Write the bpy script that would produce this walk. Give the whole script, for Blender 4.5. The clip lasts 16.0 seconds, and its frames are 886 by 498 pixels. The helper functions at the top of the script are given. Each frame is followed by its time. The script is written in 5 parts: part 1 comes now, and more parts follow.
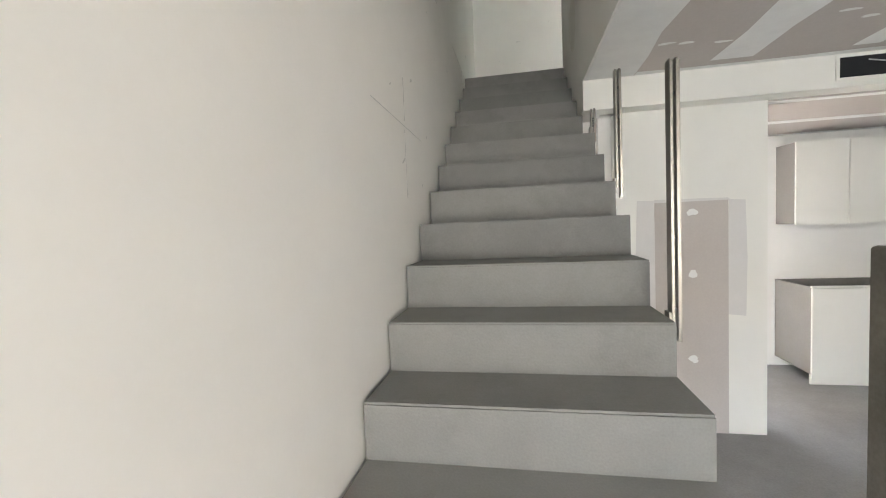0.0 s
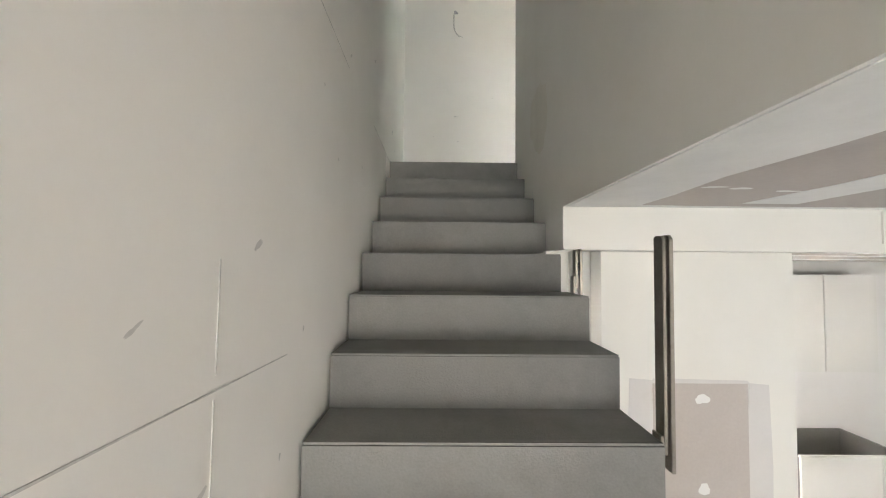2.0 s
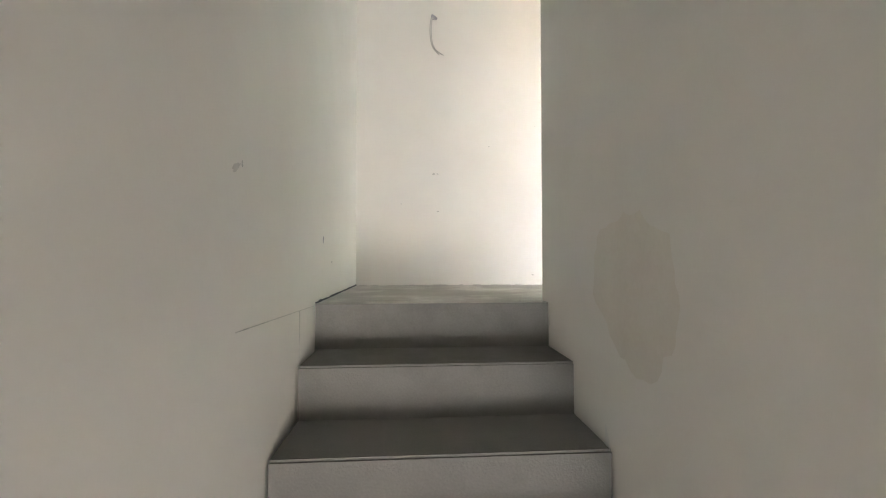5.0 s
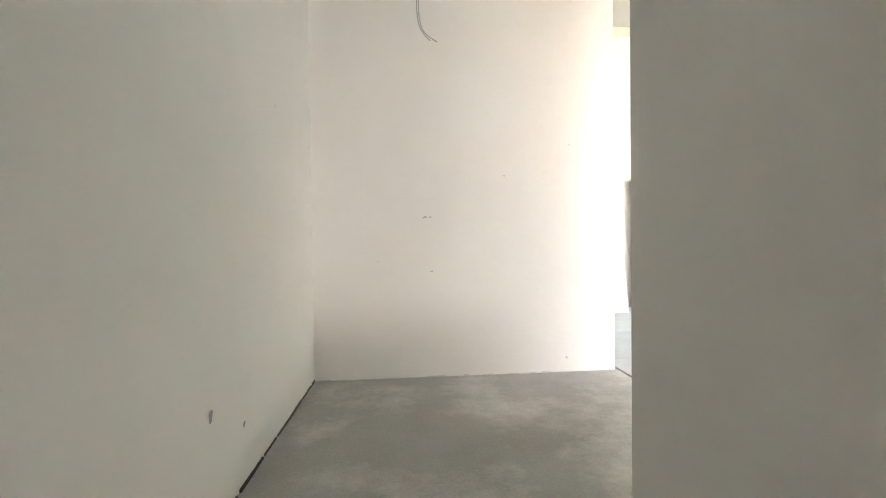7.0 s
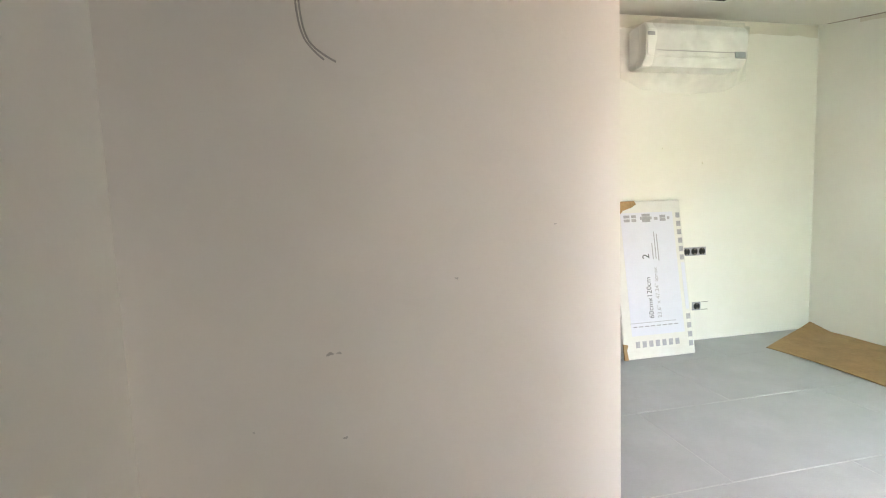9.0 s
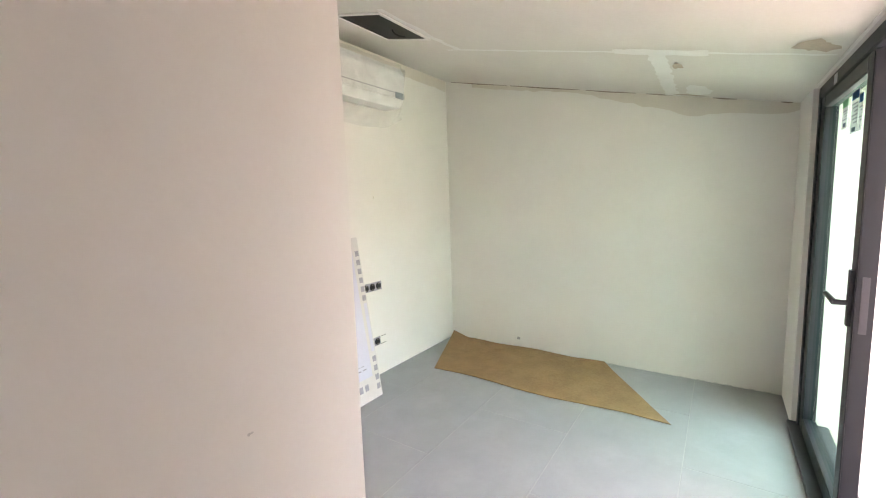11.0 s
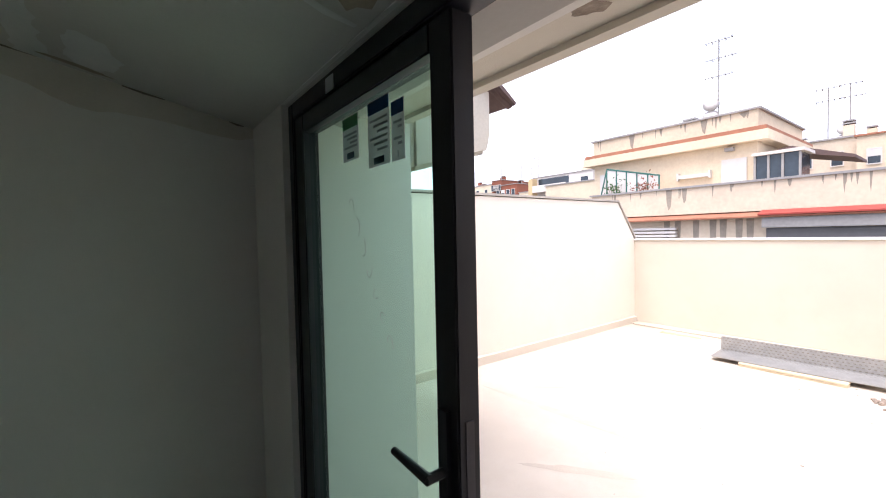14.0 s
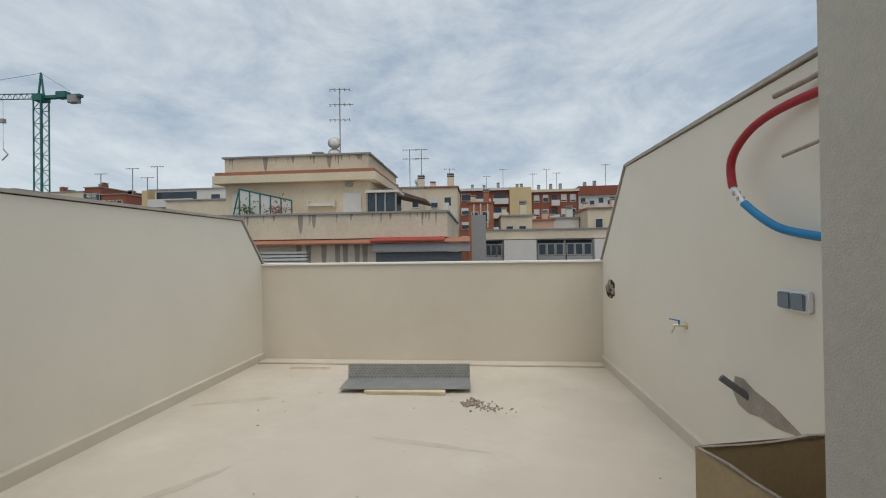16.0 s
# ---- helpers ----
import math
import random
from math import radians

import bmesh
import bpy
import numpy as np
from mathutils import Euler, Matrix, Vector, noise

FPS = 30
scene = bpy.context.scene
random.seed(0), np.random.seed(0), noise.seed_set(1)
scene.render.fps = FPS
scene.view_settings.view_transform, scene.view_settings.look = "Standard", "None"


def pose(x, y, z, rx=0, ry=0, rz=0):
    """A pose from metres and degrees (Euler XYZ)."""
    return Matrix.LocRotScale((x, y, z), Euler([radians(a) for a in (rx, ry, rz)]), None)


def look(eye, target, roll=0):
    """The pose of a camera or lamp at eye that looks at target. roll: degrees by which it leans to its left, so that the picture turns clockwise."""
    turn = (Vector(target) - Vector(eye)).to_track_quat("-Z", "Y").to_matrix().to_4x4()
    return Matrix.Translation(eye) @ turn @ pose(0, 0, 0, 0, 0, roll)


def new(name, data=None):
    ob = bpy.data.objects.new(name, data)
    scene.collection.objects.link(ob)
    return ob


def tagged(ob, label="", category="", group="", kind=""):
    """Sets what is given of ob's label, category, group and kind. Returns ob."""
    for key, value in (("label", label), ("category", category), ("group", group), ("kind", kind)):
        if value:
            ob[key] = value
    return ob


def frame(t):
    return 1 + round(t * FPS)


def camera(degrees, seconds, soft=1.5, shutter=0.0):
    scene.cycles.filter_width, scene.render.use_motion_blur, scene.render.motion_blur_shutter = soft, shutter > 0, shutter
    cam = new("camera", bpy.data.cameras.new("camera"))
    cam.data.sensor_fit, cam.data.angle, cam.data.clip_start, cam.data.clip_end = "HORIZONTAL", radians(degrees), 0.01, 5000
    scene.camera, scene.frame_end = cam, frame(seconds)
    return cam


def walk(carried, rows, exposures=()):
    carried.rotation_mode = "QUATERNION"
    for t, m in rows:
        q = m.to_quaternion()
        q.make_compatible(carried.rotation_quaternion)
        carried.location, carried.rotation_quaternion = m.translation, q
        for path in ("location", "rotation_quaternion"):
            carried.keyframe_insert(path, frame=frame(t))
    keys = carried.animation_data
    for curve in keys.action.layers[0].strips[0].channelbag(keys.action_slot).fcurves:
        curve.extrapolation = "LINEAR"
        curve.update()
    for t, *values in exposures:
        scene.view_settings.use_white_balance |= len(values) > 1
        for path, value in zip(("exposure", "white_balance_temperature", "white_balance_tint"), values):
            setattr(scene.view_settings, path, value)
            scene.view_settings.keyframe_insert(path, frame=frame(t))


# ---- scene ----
cam = camera(94.0, 16.0, soft=1.1)
PATH = [
    (0, (0.49, -1.135, 1.397), (0.117, 0.826, 1.276), -2.6),
    (0.5, (0.403, -0.8, 1.55), (0.132, 1.18, 1.46), -1.4),
    (1, (0.382, -0.497, 1.708), (0.318, 1.502, 1.70), -0.9),
    (1.5, (0.387, -0.247, 1.904), (0.283, 1.749, 1.978), -0.2),
    (2, (0.363, -0.023, 2.041), (0.385, 1.975, 2.123), 0.5),
    (2.5, (0.41, 0.22, 2.21), (0.456, 2.217, 2.303), -0.3),
    (3, (0.389, 0.43, 2.356), (0.365, 2.427, 2.465), 0.1),
    (3.5, (0.38, 0.64, 2.516), (0.443, 2.632, 2.685), 0.1),
    (3.7, (0.405, 0.742, 2.557), (0.441, 2.734, 2.732), -0.2),
    (5.8, (0.382, 1.662, 3.163), (0.569, 3.653, 3.154), 0.1),
    (6, (0.41, 1.756, 3.183), (0.588, 3.748, 3.187), -0.1),
    (6.5, (0.444, 1.953, 3.314), (0.502, 3.952, 3.328), -1.1),
    (7, (0.438, 2.166, 3.436), (0.608, 4.159, 3.404), -0.7),
    (7.5, (0.546, 2.375, 3.587), (0.544, 4.374, 3.528), -1.8),
    (8, (0.54, 2.6, 3.702), (0.508, 4.595, 3.565), -2.2),
    (8.5, (0.577, 2.76, 3.827), (0.777, 4.746, 3.691), -1.0),
    (9, (0.636, 2.908, 3.941), (1.004, 4.867, 3.776), -2.2),
    (9.5, (0.645, 3.062, 4.08), (1.609, 4.796, 3.83), -1.5),
    (10, (0.714, 3.22, 4.144), (2.142, 4.604, 3.933), -1.4),
    (10.2, (0.736, 3.303, 4.18), (2.264, 4.574, 3.958), -2.0),
    (12.3, (1.479, 3.909, 4.252), (3.258, 4.799, 4.044), -0.5),
    (12.5, (1.59, 3.972, 4.253), (3.434, 4.717, 4.047), -0.4),
    (13, (1.837, 3.963, 4.258), (3.822, 4.114, 4.065), -0.9),
    (13.3, (2.024, 3.848, 4.247), (4.009, 3.637, 4.118), -1.4),
    (13.5, (2.132, 3.78, 4.296), (4.066, 3.289, 4.149), -0.5),
    (14, (2.412, 3.617, 4.281), (4.006, 2.411, 4.212), -1.2),
    (14.5, (2.604, 3.456, 4.322), (3.67, 1.764, 4.279), -1.6),
    (15, (2.625, 3.278, 4.333), (3.27, 1.385, 4.31), -1.4),
    (15.5, (2.719, 3.044, 4.304), (3.045, 1.071, 4.286), -1.0),
    (16, (2.763, 2.72, 4.291), (2.948, 0.729, 4.303), -0.8),
]
EXPOSURE = [(0, 5.4, 6400, 12), (1, 5.5, 6450, 12), (2, 5.7, 6500, 13), (3.5, 6.0, 6600, 14), (6, 6.2, 6700, 18), (7, 6.1, 6700, 18), (8, 5.65, 6750, 17), (9, 5.15, 7000, 20), (10, 5.0, 7150, 26), (12.5, 4.8, 6750, 30), (13.0, 4.35, 6850, 38), (13.5, 3.4, 6700, 42), (14.0, 1.95, 6450, 22), (14.5, 0.9, 6050, 10), (15, 0.5, 6550, 9), (16, 0.25, 6450, 6)]
walk(cam, [(t, look(eye, target, roll)) for t, eye, target, roll in PATH], EXPOSURE)

# ---- light ----
world = bpy.data.worlds.new("sky")
scene.world = world
world.use_nodes = True
wt = world.node_tree
wn, wl = wt.nodes, wt.links
wbg = wn["Background"]
sky = wn.new("ShaderNodeTexSky")
sky.sky_type, sky.sun_disc = "NISHITA", False
sky.sun_elevation, sky.sun_rotation = radians(66), radians(-14)
wco = wn.new("ShaderNodeTexCoord")
wmap = wn.new("ShaderNodeMapping")
wmap.inputs["Scale"].default_value = (1.5, 1.2, 3.0)
wmap.inputs["Rotation"].default_value = (0.12, 0.16, 0.4)
wl.new(wco.outputs["Generated"], wmap.inputs["Vector"])
wno = wn.new("ShaderNodeTexNoise")
wno.inputs["Scale"].default_value, wno.inputs["Detail"].default_value = 2.3, 10
wno.inputs["Roughness"].default_value, wno.inputs["Distortion"].default_value = 0.64, 0.3
wl.new(wmap.outputs["Vector"], wno.inputs["Vector"])
wramp = wn.new("ShaderNodeValToRGB")
wramp.color_ramp.elements[0].position, wramp.color_ramp.elements[0].color = 0.36, (4.1, 4.8, 5.8, 1)
wramp.color_ramp.elements[1].position, wramp.color_ramp.elements[1].color = 0.66, (7.5, 7.8, 8.2, 1)
wl.new(wno.outputs["Fac"], wramp.inputs["Fac"])
wmix = wn.new("ShaderNodeMixRGB")
wmix.inputs["Fac"].default_value = 0.86
wl.new(sky.outputs["Color"], wmix.inputs["Color1"])
wl.new(wramp.outputs["Color"], wmix.inputs["Color2"])
wl.new(wmix.outputs["Color"], wbg.inputs["Color"])
wbg.inputs["Strength"].default_value = 0.085

sun = new("sun", bpy.data.lights.new("sun", "SUN"))
sun.data.energy, sun.data.angle, sun.data.color = 1.3, radians(40), (1.0, 0.96, 0.90)
sun.matrix_world = look((-2, 8, 20), (0, 0, 0))

# area lamp standing in for daylight at an added, unseen window behind the stair's foot
win_light = new("window_light", bpy.data.lights.new("window_light", "AREA"))
win_light.data.shape, win_light.data.size, win_light.data.size_y = "RECTANGLE", 2.0, 1.5
win_light.data.energy, win_light.data.color = 1.6, (0.93, 1.0, 0.96)
win_light.matrix_world = look((1.2, -3.78, 1.17), (1.2, 2.0, 1.17))


# ---- materials ----
def material(name, base, rough=0.85, metal=0.0, vary=0.08, scale=3.0, fine=60.0, bump=0.15, second=None, amount=0.0, spots=None):
    """A procedural surface: broad stains, fine grain, relief, and a second tone in patches."""
    m = bpy.data.materials.new(name)
    m.use_nodes = True
    t = m.node_tree
    n, l = t.nodes, t.links
    b = n["Principled BSDF"]
    b.inputs["Roughness"].default_value, b.inputs["Metallic"].default_value = rough, metal
    co = n.new("ShaderNodeTexCoord")
    big = n.new("ShaderNodeTexNoise")
    big.inputs["Scale"].default_value, big.inputs["Detail"].default_value, big.inputs["Roughness"].default_value = scale, 6, 0.62
    l.new(co.outputs["Object"], big.inputs["Vector"])
    ramp = n.new("ShaderNodeValToRGB")
    ramp.color_ramp.elements[0].position, ramp.color_ramp.elements[1].position = 0.3, 0.7
    ramp.color_ramp.elements[0].color = (*[max(0, c * (1 - vary)) for c in base], 1)
    ramp.color_ramp.elements[1].color = (*[min(1, c * (1 + vary)) for c in base], 1)
    l.new(big.outputs["Fac"], ramp.inputs["Fac"])
    out = ramp.outputs["Color"]
    if second:
        pat = n.new("ShaderNodeTexNoise")
        pat.inputs["Scale"].default_value, pat.inputs["Detail"].default_value = scale * 0.55, 8
        pat.inputs["Roughness"].default_value = 0.7
        l.new(co.outputs["Object"], pat.inputs["Vector"])
        pr = n.new("ShaderNodeValToRGB")
        pr.color_ramp.elements[0].position, pr.color_ramp.elements[1].position = 0.5, 0.72
        pr.color_ramp.elements[0].color, pr.color_ramp.elements[1].color = (0, 0, 0, 1), (amount, amount, amount, 1)
        l.new(pat.outputs["Fac"], pr.inputs["Fac"])
        mx = n.new("ShaderNodeMixRGB")
        l.new(pr.outputs["Color"], mx.inputs["Fac"])
        l.new(out, mx.inputs["Color1"])
        mx.inputs["Color2"].default_value = (*second, 1)
        out = mx.outputs["Color"]
    fin = n.new("ShaderNodeTexNoise")
    fin.inputs["Scale"].default_value, fin.inputs["Detail"].default_value = fine, 4
    l.new(co.outputs["Object"], fin.inputs["Vector"])
    mul = n.new("ShaderNodeMixRGB")
    mul.blend_type = "OVERLAY"
    mul.inputs["Fac"].default_value = min(0.35, vary * 1.6)
    l.new(out, mul.inputs["Color1"])
    l.new(fin.outputs["Fac"], mul.inputs["Color2"])
    l.new(mul.outputs["Color"], b.inputs["Base Color"])
    if bump:
        bp = n.new("ShaderNodeBump")
        bp.inputs["Strength"].default_value, bp.inputs["Distance"].default_value = bump, 0.01
        ad = n.new("ShaderNodeMath")
        ad.operation = "MULTIPLY_ADD"
        ad.inputs[1].default_value = 0.5
        l.new(big.outputs["Fac"], ad.inputs[0])
        l.new(fin.outputs["Fac"], ad.inputs[2])
        l.new(ad.outputs["Value"], bp.inputs["Height"])
        l.new(bp.outputs["Normal"], b.inputs["Normal"])
    return m


M_PLASTER = material("white_plaster", (0.835, 0.81, 0.765), 0.92, vary=0.03, scale=1.6, fine=90, bump=0.03, second=(0.785, 0.755, 0.705), amount=0.4)
M_PLASTER_WARM = material("cream_plaster", (0.85, 0.825, 0.775), 0.92, vary=0.03, scale=1.2, fine=80, bump=0.04, second=(0.81, 0.77, 0.71), amount=0.4)
M_BOARD = material("plasterboard", (0.52, 0.47, 0.43), 0.9, vary=0.04, scale=2, fine=70, bump=0.05)
M_CEIL = material("ceiling_board", (0.70, 0.67, 0.62), 0.9, vary=0.04, scale=1.5, fine=70, bump=0.05)
M_FILLER = material("joint_filler", (0.80, 0.79, 0.76), 0.9, vary=0.04, scale=6, fine=90, bump=0.2)
M_CONCRETE = material("concrete_stair", (0.235, 0.229, 0.218), 0.9, vary=0.07, scale=4, fine=140, bump=0.12, second=(0.175, 0.169, 0.16), amount=0.8)
# lighter tone paints in the light that catches the step nosings
M_NOSING = material("lit_concrete_edge", (0.33, 0.322, 0.305), 0.9, vary=0.15, scale=14, fine=140, bump=0.15)
cn, cl = M_CONCRETE.node_tree.nodes, M_CONCRETE.node_tree.links
c_info, c_range, c_tone = cn.new("ShaderNodeObjectInfo"), cn.new("ShaderNodeMapRange"), cn.new("ShaderNodeHueSaturation")
c_range.inputs["To Min"].default_value, c_range.inputs["To Max"].default_value = 0.82, 1.12
c_in = cn["Principled BSDF"].inputs["Base Color"]
cl.new(c_info.outputs["Random"], c_range.inputs["Value"])
cl.new(c_range.outputs["Result"], c_tone.inputs["Value"])
cl.new(c_in.links[0].from_socket, c_tone.inputs["Color"])
cl.new(c_tone.outputs["Color"], c_in)
M_SCREED = material("screed", (0.40, 0.385, 0.355), 0.9, vary=0.12, scale=3, fine=120, bump=0.2, second=(0.68, 0.66, 0.62), amount=1.0)
M_KITFLOOR = material("dark_screed", (0.26, 0.25, 0.245), 0.85, vary=0.12, scale=3, fine=90, bump=0.15)
M_TILE = material("grey_tile", (0.40, 0.405, 0.41), 0.55, vary=0.06, scale=4, fine=160, bump=0.06, second=(0.50, 0.51, 0.52), amount=0.5)
M_GROUT = material("grout", (0.50, 0.50, 0.49), 0.95, vary=0.08, scale=10, fine=90)
M_RENDER = material("terrace_render", (0.77, 0.715, 0.615), 0.95, vary=0.03, scale=1.0, fine=320, bump=0.10, second=(0.71, 0.65, 0.55), amount=0.5)
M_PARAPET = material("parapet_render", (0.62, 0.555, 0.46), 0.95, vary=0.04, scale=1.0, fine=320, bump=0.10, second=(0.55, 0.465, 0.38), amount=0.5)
M_ROUGH = material("rough_render", (0.64, 0.60, 0.52), 0.95, vary=0.05, scale=60, fine=330, bump=0.22)
M_TERRACE = material("terrace_floor", (0.57, 0.50, 0.415), 0.8, vary=0.06, scale=1.4, fine=140, bump=0.2, second=(0.66, 0.60, 0.52), amount=0.8)
M_COPING = material("coping", (0.82, 0.80, 0.77), 0.6, vary=0.05, scale=6, fine=60, bump=0.1)
M_DARKCOPE = material("coping_edge", (0.42, 0.38, 0.33), 0.7, vary=0.12, scale=6, fine=60, bump=0.1)
M_ALU = material("anthracite_aluminium", (0.013, 0.015, 0.023), 0.42, vary=0.1, scale=8, fine=180, bump=0.03)
M_ALUJAMB = material("aluminium_edge", (0.06, 0.057, 0.07), 0.4, vary=0.1, scale=8, fine=120, bump=0.03)
M_STEEL = material("brushed_steel", (0.30, 0.275, 0.24), 0.3, 1.0, vary=0.12, scale=9, fine=120, bump=0.05)
M_CHEQ = material("chequer_aluminium", (0.42, 0.42, 0.41), 0.45, 0.8, vary=0.12, scale=10, fine=60, bump=0.15)
M_LACQ = material("white_lacquer", (0.80, 0.78, 0.72), 0.5, vary=0.02, scale=3, fine=60, bump=0.0)
# carcass tone is darkened to hold the shade on the white cabinets' sides
M_CARCASS = material("shaded_cabinet_side", (0.25, 0.232, 0.215), 0.6, vary=0.05, scale=3, fine=60, bump=0.02)
M_BLACK = material("black_void", (0.012, 0.012, 0.013), 0.8, vary=0.1, scale=5, fine=40, bump=0)
M_DARKGREY = material("dark_grey_panel", (0.10, 0.10, 0.105), 0.5, vary=0.08, scale=5, fine=60, bump=0.02)
M_CARD = material("brown_cardboard", (0.35, 0.215, 0.10), 0.9, vary=0.14, scale=7, fine=80, bump=0.3, second=(0.44, 0.29, 0.145), amount=0.7)
M_CARTON = material("carton_white", (0.70, 0.68, 0.65), 0.75, vary=0.04, scale=6, fine=80, bump=0.1, second=(0.62, 0.58, 0.52), amount=0.5)
M_LILAC = material("carton_print", (0.66, 0.66, 0.74), 0.7, vary=0.03, scale=5, fine=80, bump=0.03)
M_INK = material("print_ink", (0.10, 0.10, 0.12), 0.8, vary=0.1, scale=30, fine=60, bump=0)
M_INKGREY = material("grey_ink", (0.36, 0.35, 0.38), 0.8, vary=0.1, scale=30, fine=60, bump=0)
M_ACWHITE = material("appliance_white", (0.82, 0.82, 0.80), 0.35, vary=0.02, scale=4, fine=60, bump=0)
M_PLASTIC_W = material("white_plastic", (0.75, 0.76, 0.77), 0.4, vary=0.03, scale=9, fine=60, bump=0)
M_PLASTIC_G = material("grey_plastic", (0.16, 0.20, 0.235), 0.4, vary=0.05, scale=9, fine=60, bump=0)
M_RED = material("red_conduit", (0.34, 0.012, 0.02), 0.5, vary=0.08, scale=9, fine=60, bump=0.05)
M_BLUE = material("blue_conduit", (0.01, 0.19, 0.42), 0.5, vary=0.08, scale=9, fine=60, bump=0.05)
M_BRASS = material("brass", (0.72, 0.66, 0.5), 0.35, 0.6, vary=0.1, scale=20, fine=60, bump=0.05)
M_STONE = material("rubble_stone", (0.33, 0.27, 0.22), 0.95, vary=0.3, scale=12, fine=60, bump=0.4)
M_WOOD = material("raw_timber", (0.66, 0.56, 0.40), 0.8, vary=0.1, scale=8, fine=80, bump=0.1)
M_CEMENT = material("fresh_cement", (0.33, 0.29, 0.245), 0.95, vary=0.14, scale=6, fine=80, bump=0.3)
M_STAIN = material("damp_plaster", (0.73, 0.69, 0.61), 0.92, vary=0.06, scale=4, fine=80, bump=0.1)
M_SCUFF = material("scuffed_plaster", (0.62, 0.60, 0.57), 0.9, vary=0.1, scale=20, fine=60, bump=0)
M_PENCIL = material("pencil_line", (0.58, 0.565, 0.54), 0.9, vary=0.2, scale=20, fine=60, bump=0)
M_CORD = material("grey_cable", (0.42, 0.41, 0.39), 0.6, vary=0.05, scale=9, fine=60, bump=0)
M_F_CREAM = material("facade_cream", (0.66, 0.55, 0.405), 0.95, vary=0.08, scale=0.5, fine=8, bump=0.1, second=(0.48, 0.41, 0.31), amount=0.5)
M_F_BEIGE = material("facade_beige", (0.63, 0.53, 0.405), 0.95, vary=0.1, scale=0.4, fine=6, bump=0.1, second=(0.44, 0.37, 0.29), amount=0.5)
M_F_YELLOW = material("facade_yellow", (0.60, 0.45, 0.25), 0.95, vary=0.05, scale=0.3, fine=6, bump=0.05)
M_F_BRICK = material("facade_brick", (0.25, 0.085, 0.05), 0.95, vary=0.12, scale=0.6, fine=9, bump=0.1)
M_F_ORANGE = material("facade_orange", (0.36, 0.145, 0.085), 0.95, vary=0.1, scale=0.6, fine=9, bump=0.1)
M_F_PINK = material("facade_pink", (0.62, 0.40, 0.29), 0.95, vary=0.08, scale=0.5, fine=8, bump=0.05)
M_F_WHITE = material("facade_white", (0.62, 0.58, 0.54), 0.9, vary=0.06, scale=0.5, fine=8, bump=0.05)
M_F_GREY = material("facade_grey", (0.30, 0.29, 0.28), 0.9, vary=0.1, scale=0.5, fine=8, bump=0.05)
M_TERRA = material("terracotta", (0.35, 0.15, 0.09), 0.9, vary=0.15, scale=2, fine=14, bump=0.2)
M_REDROOF = material("red_cornice", (0.33, 0.055, 0.04), 0.8, vary=0.15, scale=2, fine=14, bump=0.1)
M_WINDOW = material("far_glass", (0.03, 0.045, 0.06), 0.15, vary=0.3, scale=0.3, fine=4, bump=0)
M_SHUTTER = material("far_shutter", (0.60, 0.58, 0.55), 0.8, vary=0.05, scale=2, fine=20, bump=0.05)
M_CRANE = material("green_steel", (0.02, 0.13, 0.11), 0.6, vary=0.15, scale=2, fine=10, bump=0)
M_ROOFDARK = material("tile_dark", (0.115, 0.075, 0.07), 0.8, vary=0.15, scale=8, fine=30, bump=0.2)
M_GROUND = material("street_ground", (0.14, 0.13, 0.12), 0.95, vary=0.2, scale=0.05, fine=1.5, bump=0.1)
M_LEAF = material("leaves", (0.05, 0.11, 0.03), 0.7, vary=0.3, scale=4, fine=20, bump=0)


def clear_material(name, color, rough, mix):
    """Thin clear sheet: mostly see-through, with a tint and a gloss."""
    m = bpy.data.materials.new(name)
    m.use_nodes = True
    t = m.node_tree
    n, l = t.nodes, t.links
    n.remove(n["Principled BSDF"])
    tr = n.new("ShaderNodeBsdfTransparent")
    tr.inputs["Color"].default_value = (*color, 1)
    gl = n.new("ShaderNodeBsdfGlossy")
    gl.inputs["Roughness"].default_value = rough
    ms = n.new("ShaderNodeMixShader")
    ms.inputs["Fac"].default_value = mix
    l.new(tr.outputs["BSDF"], ms.inputs[1])
    l.new(gl.outputs["BSDF"], ms.inputs[2])
    l.new(ms.outputs["Shader"], n["Material Output"].inputs["Surface"])
    return m


M_GLASS = clear_material("green_glass", (0.70, 0.885, 0.815), 0.02, 0.06)
M_GLASS_CLEAR = clear_material("clear_glass", (0.97, 0.985, 0.975), 0.02, 0.06)


def film_material():
    m = bpy.data.materials.new("plastic_film")
    m.use_nodes = True
    n, l = m.node_tree.nodes, m.node_tree.links
    b = n["Principled BSDF"]
    b.inputs["Base Color"].default_value, b.inputs["Roughness"].default_value = (0.86, 0.87, 0.85, 1), 0.22
    tr = n.new("ShaderNodeBsdfTransparent")
    ms = n.new("ShaderNodeMixShader")
    no = n.new("ShaderNodeTexNoise")
    no.inputs["Scale"].default_value = 9
    co = n.new("ShaderNodeTexCoord")
    l.new(co.outputs["Object"], no.inputs["Vector"])
    ra = n.new("ShaderNodeMapRange")
    ra.inputs["From Min"].default_value, ra.inputs["From Max"].default_value = 0.35, 0.7
    ra.inputs["To Min"].default_value, ra.inputs["To Max"].default_value = 0.10, 0.24
    l.new(no.outputs["Fac"], ra.inputs["Value"])
    l.new(ra.outputs["Result"], ms.inputs["Fac"])
    l.new(tr.outputs["BSDF"], ms.inputs[1])
    l.new(b.outputs["BSDF"], ms.inputs[2])
    l.new(ms.outputs["Shader"], n["Material Output"].inputs["Surface"])
    return m


M_FILM = film_material()


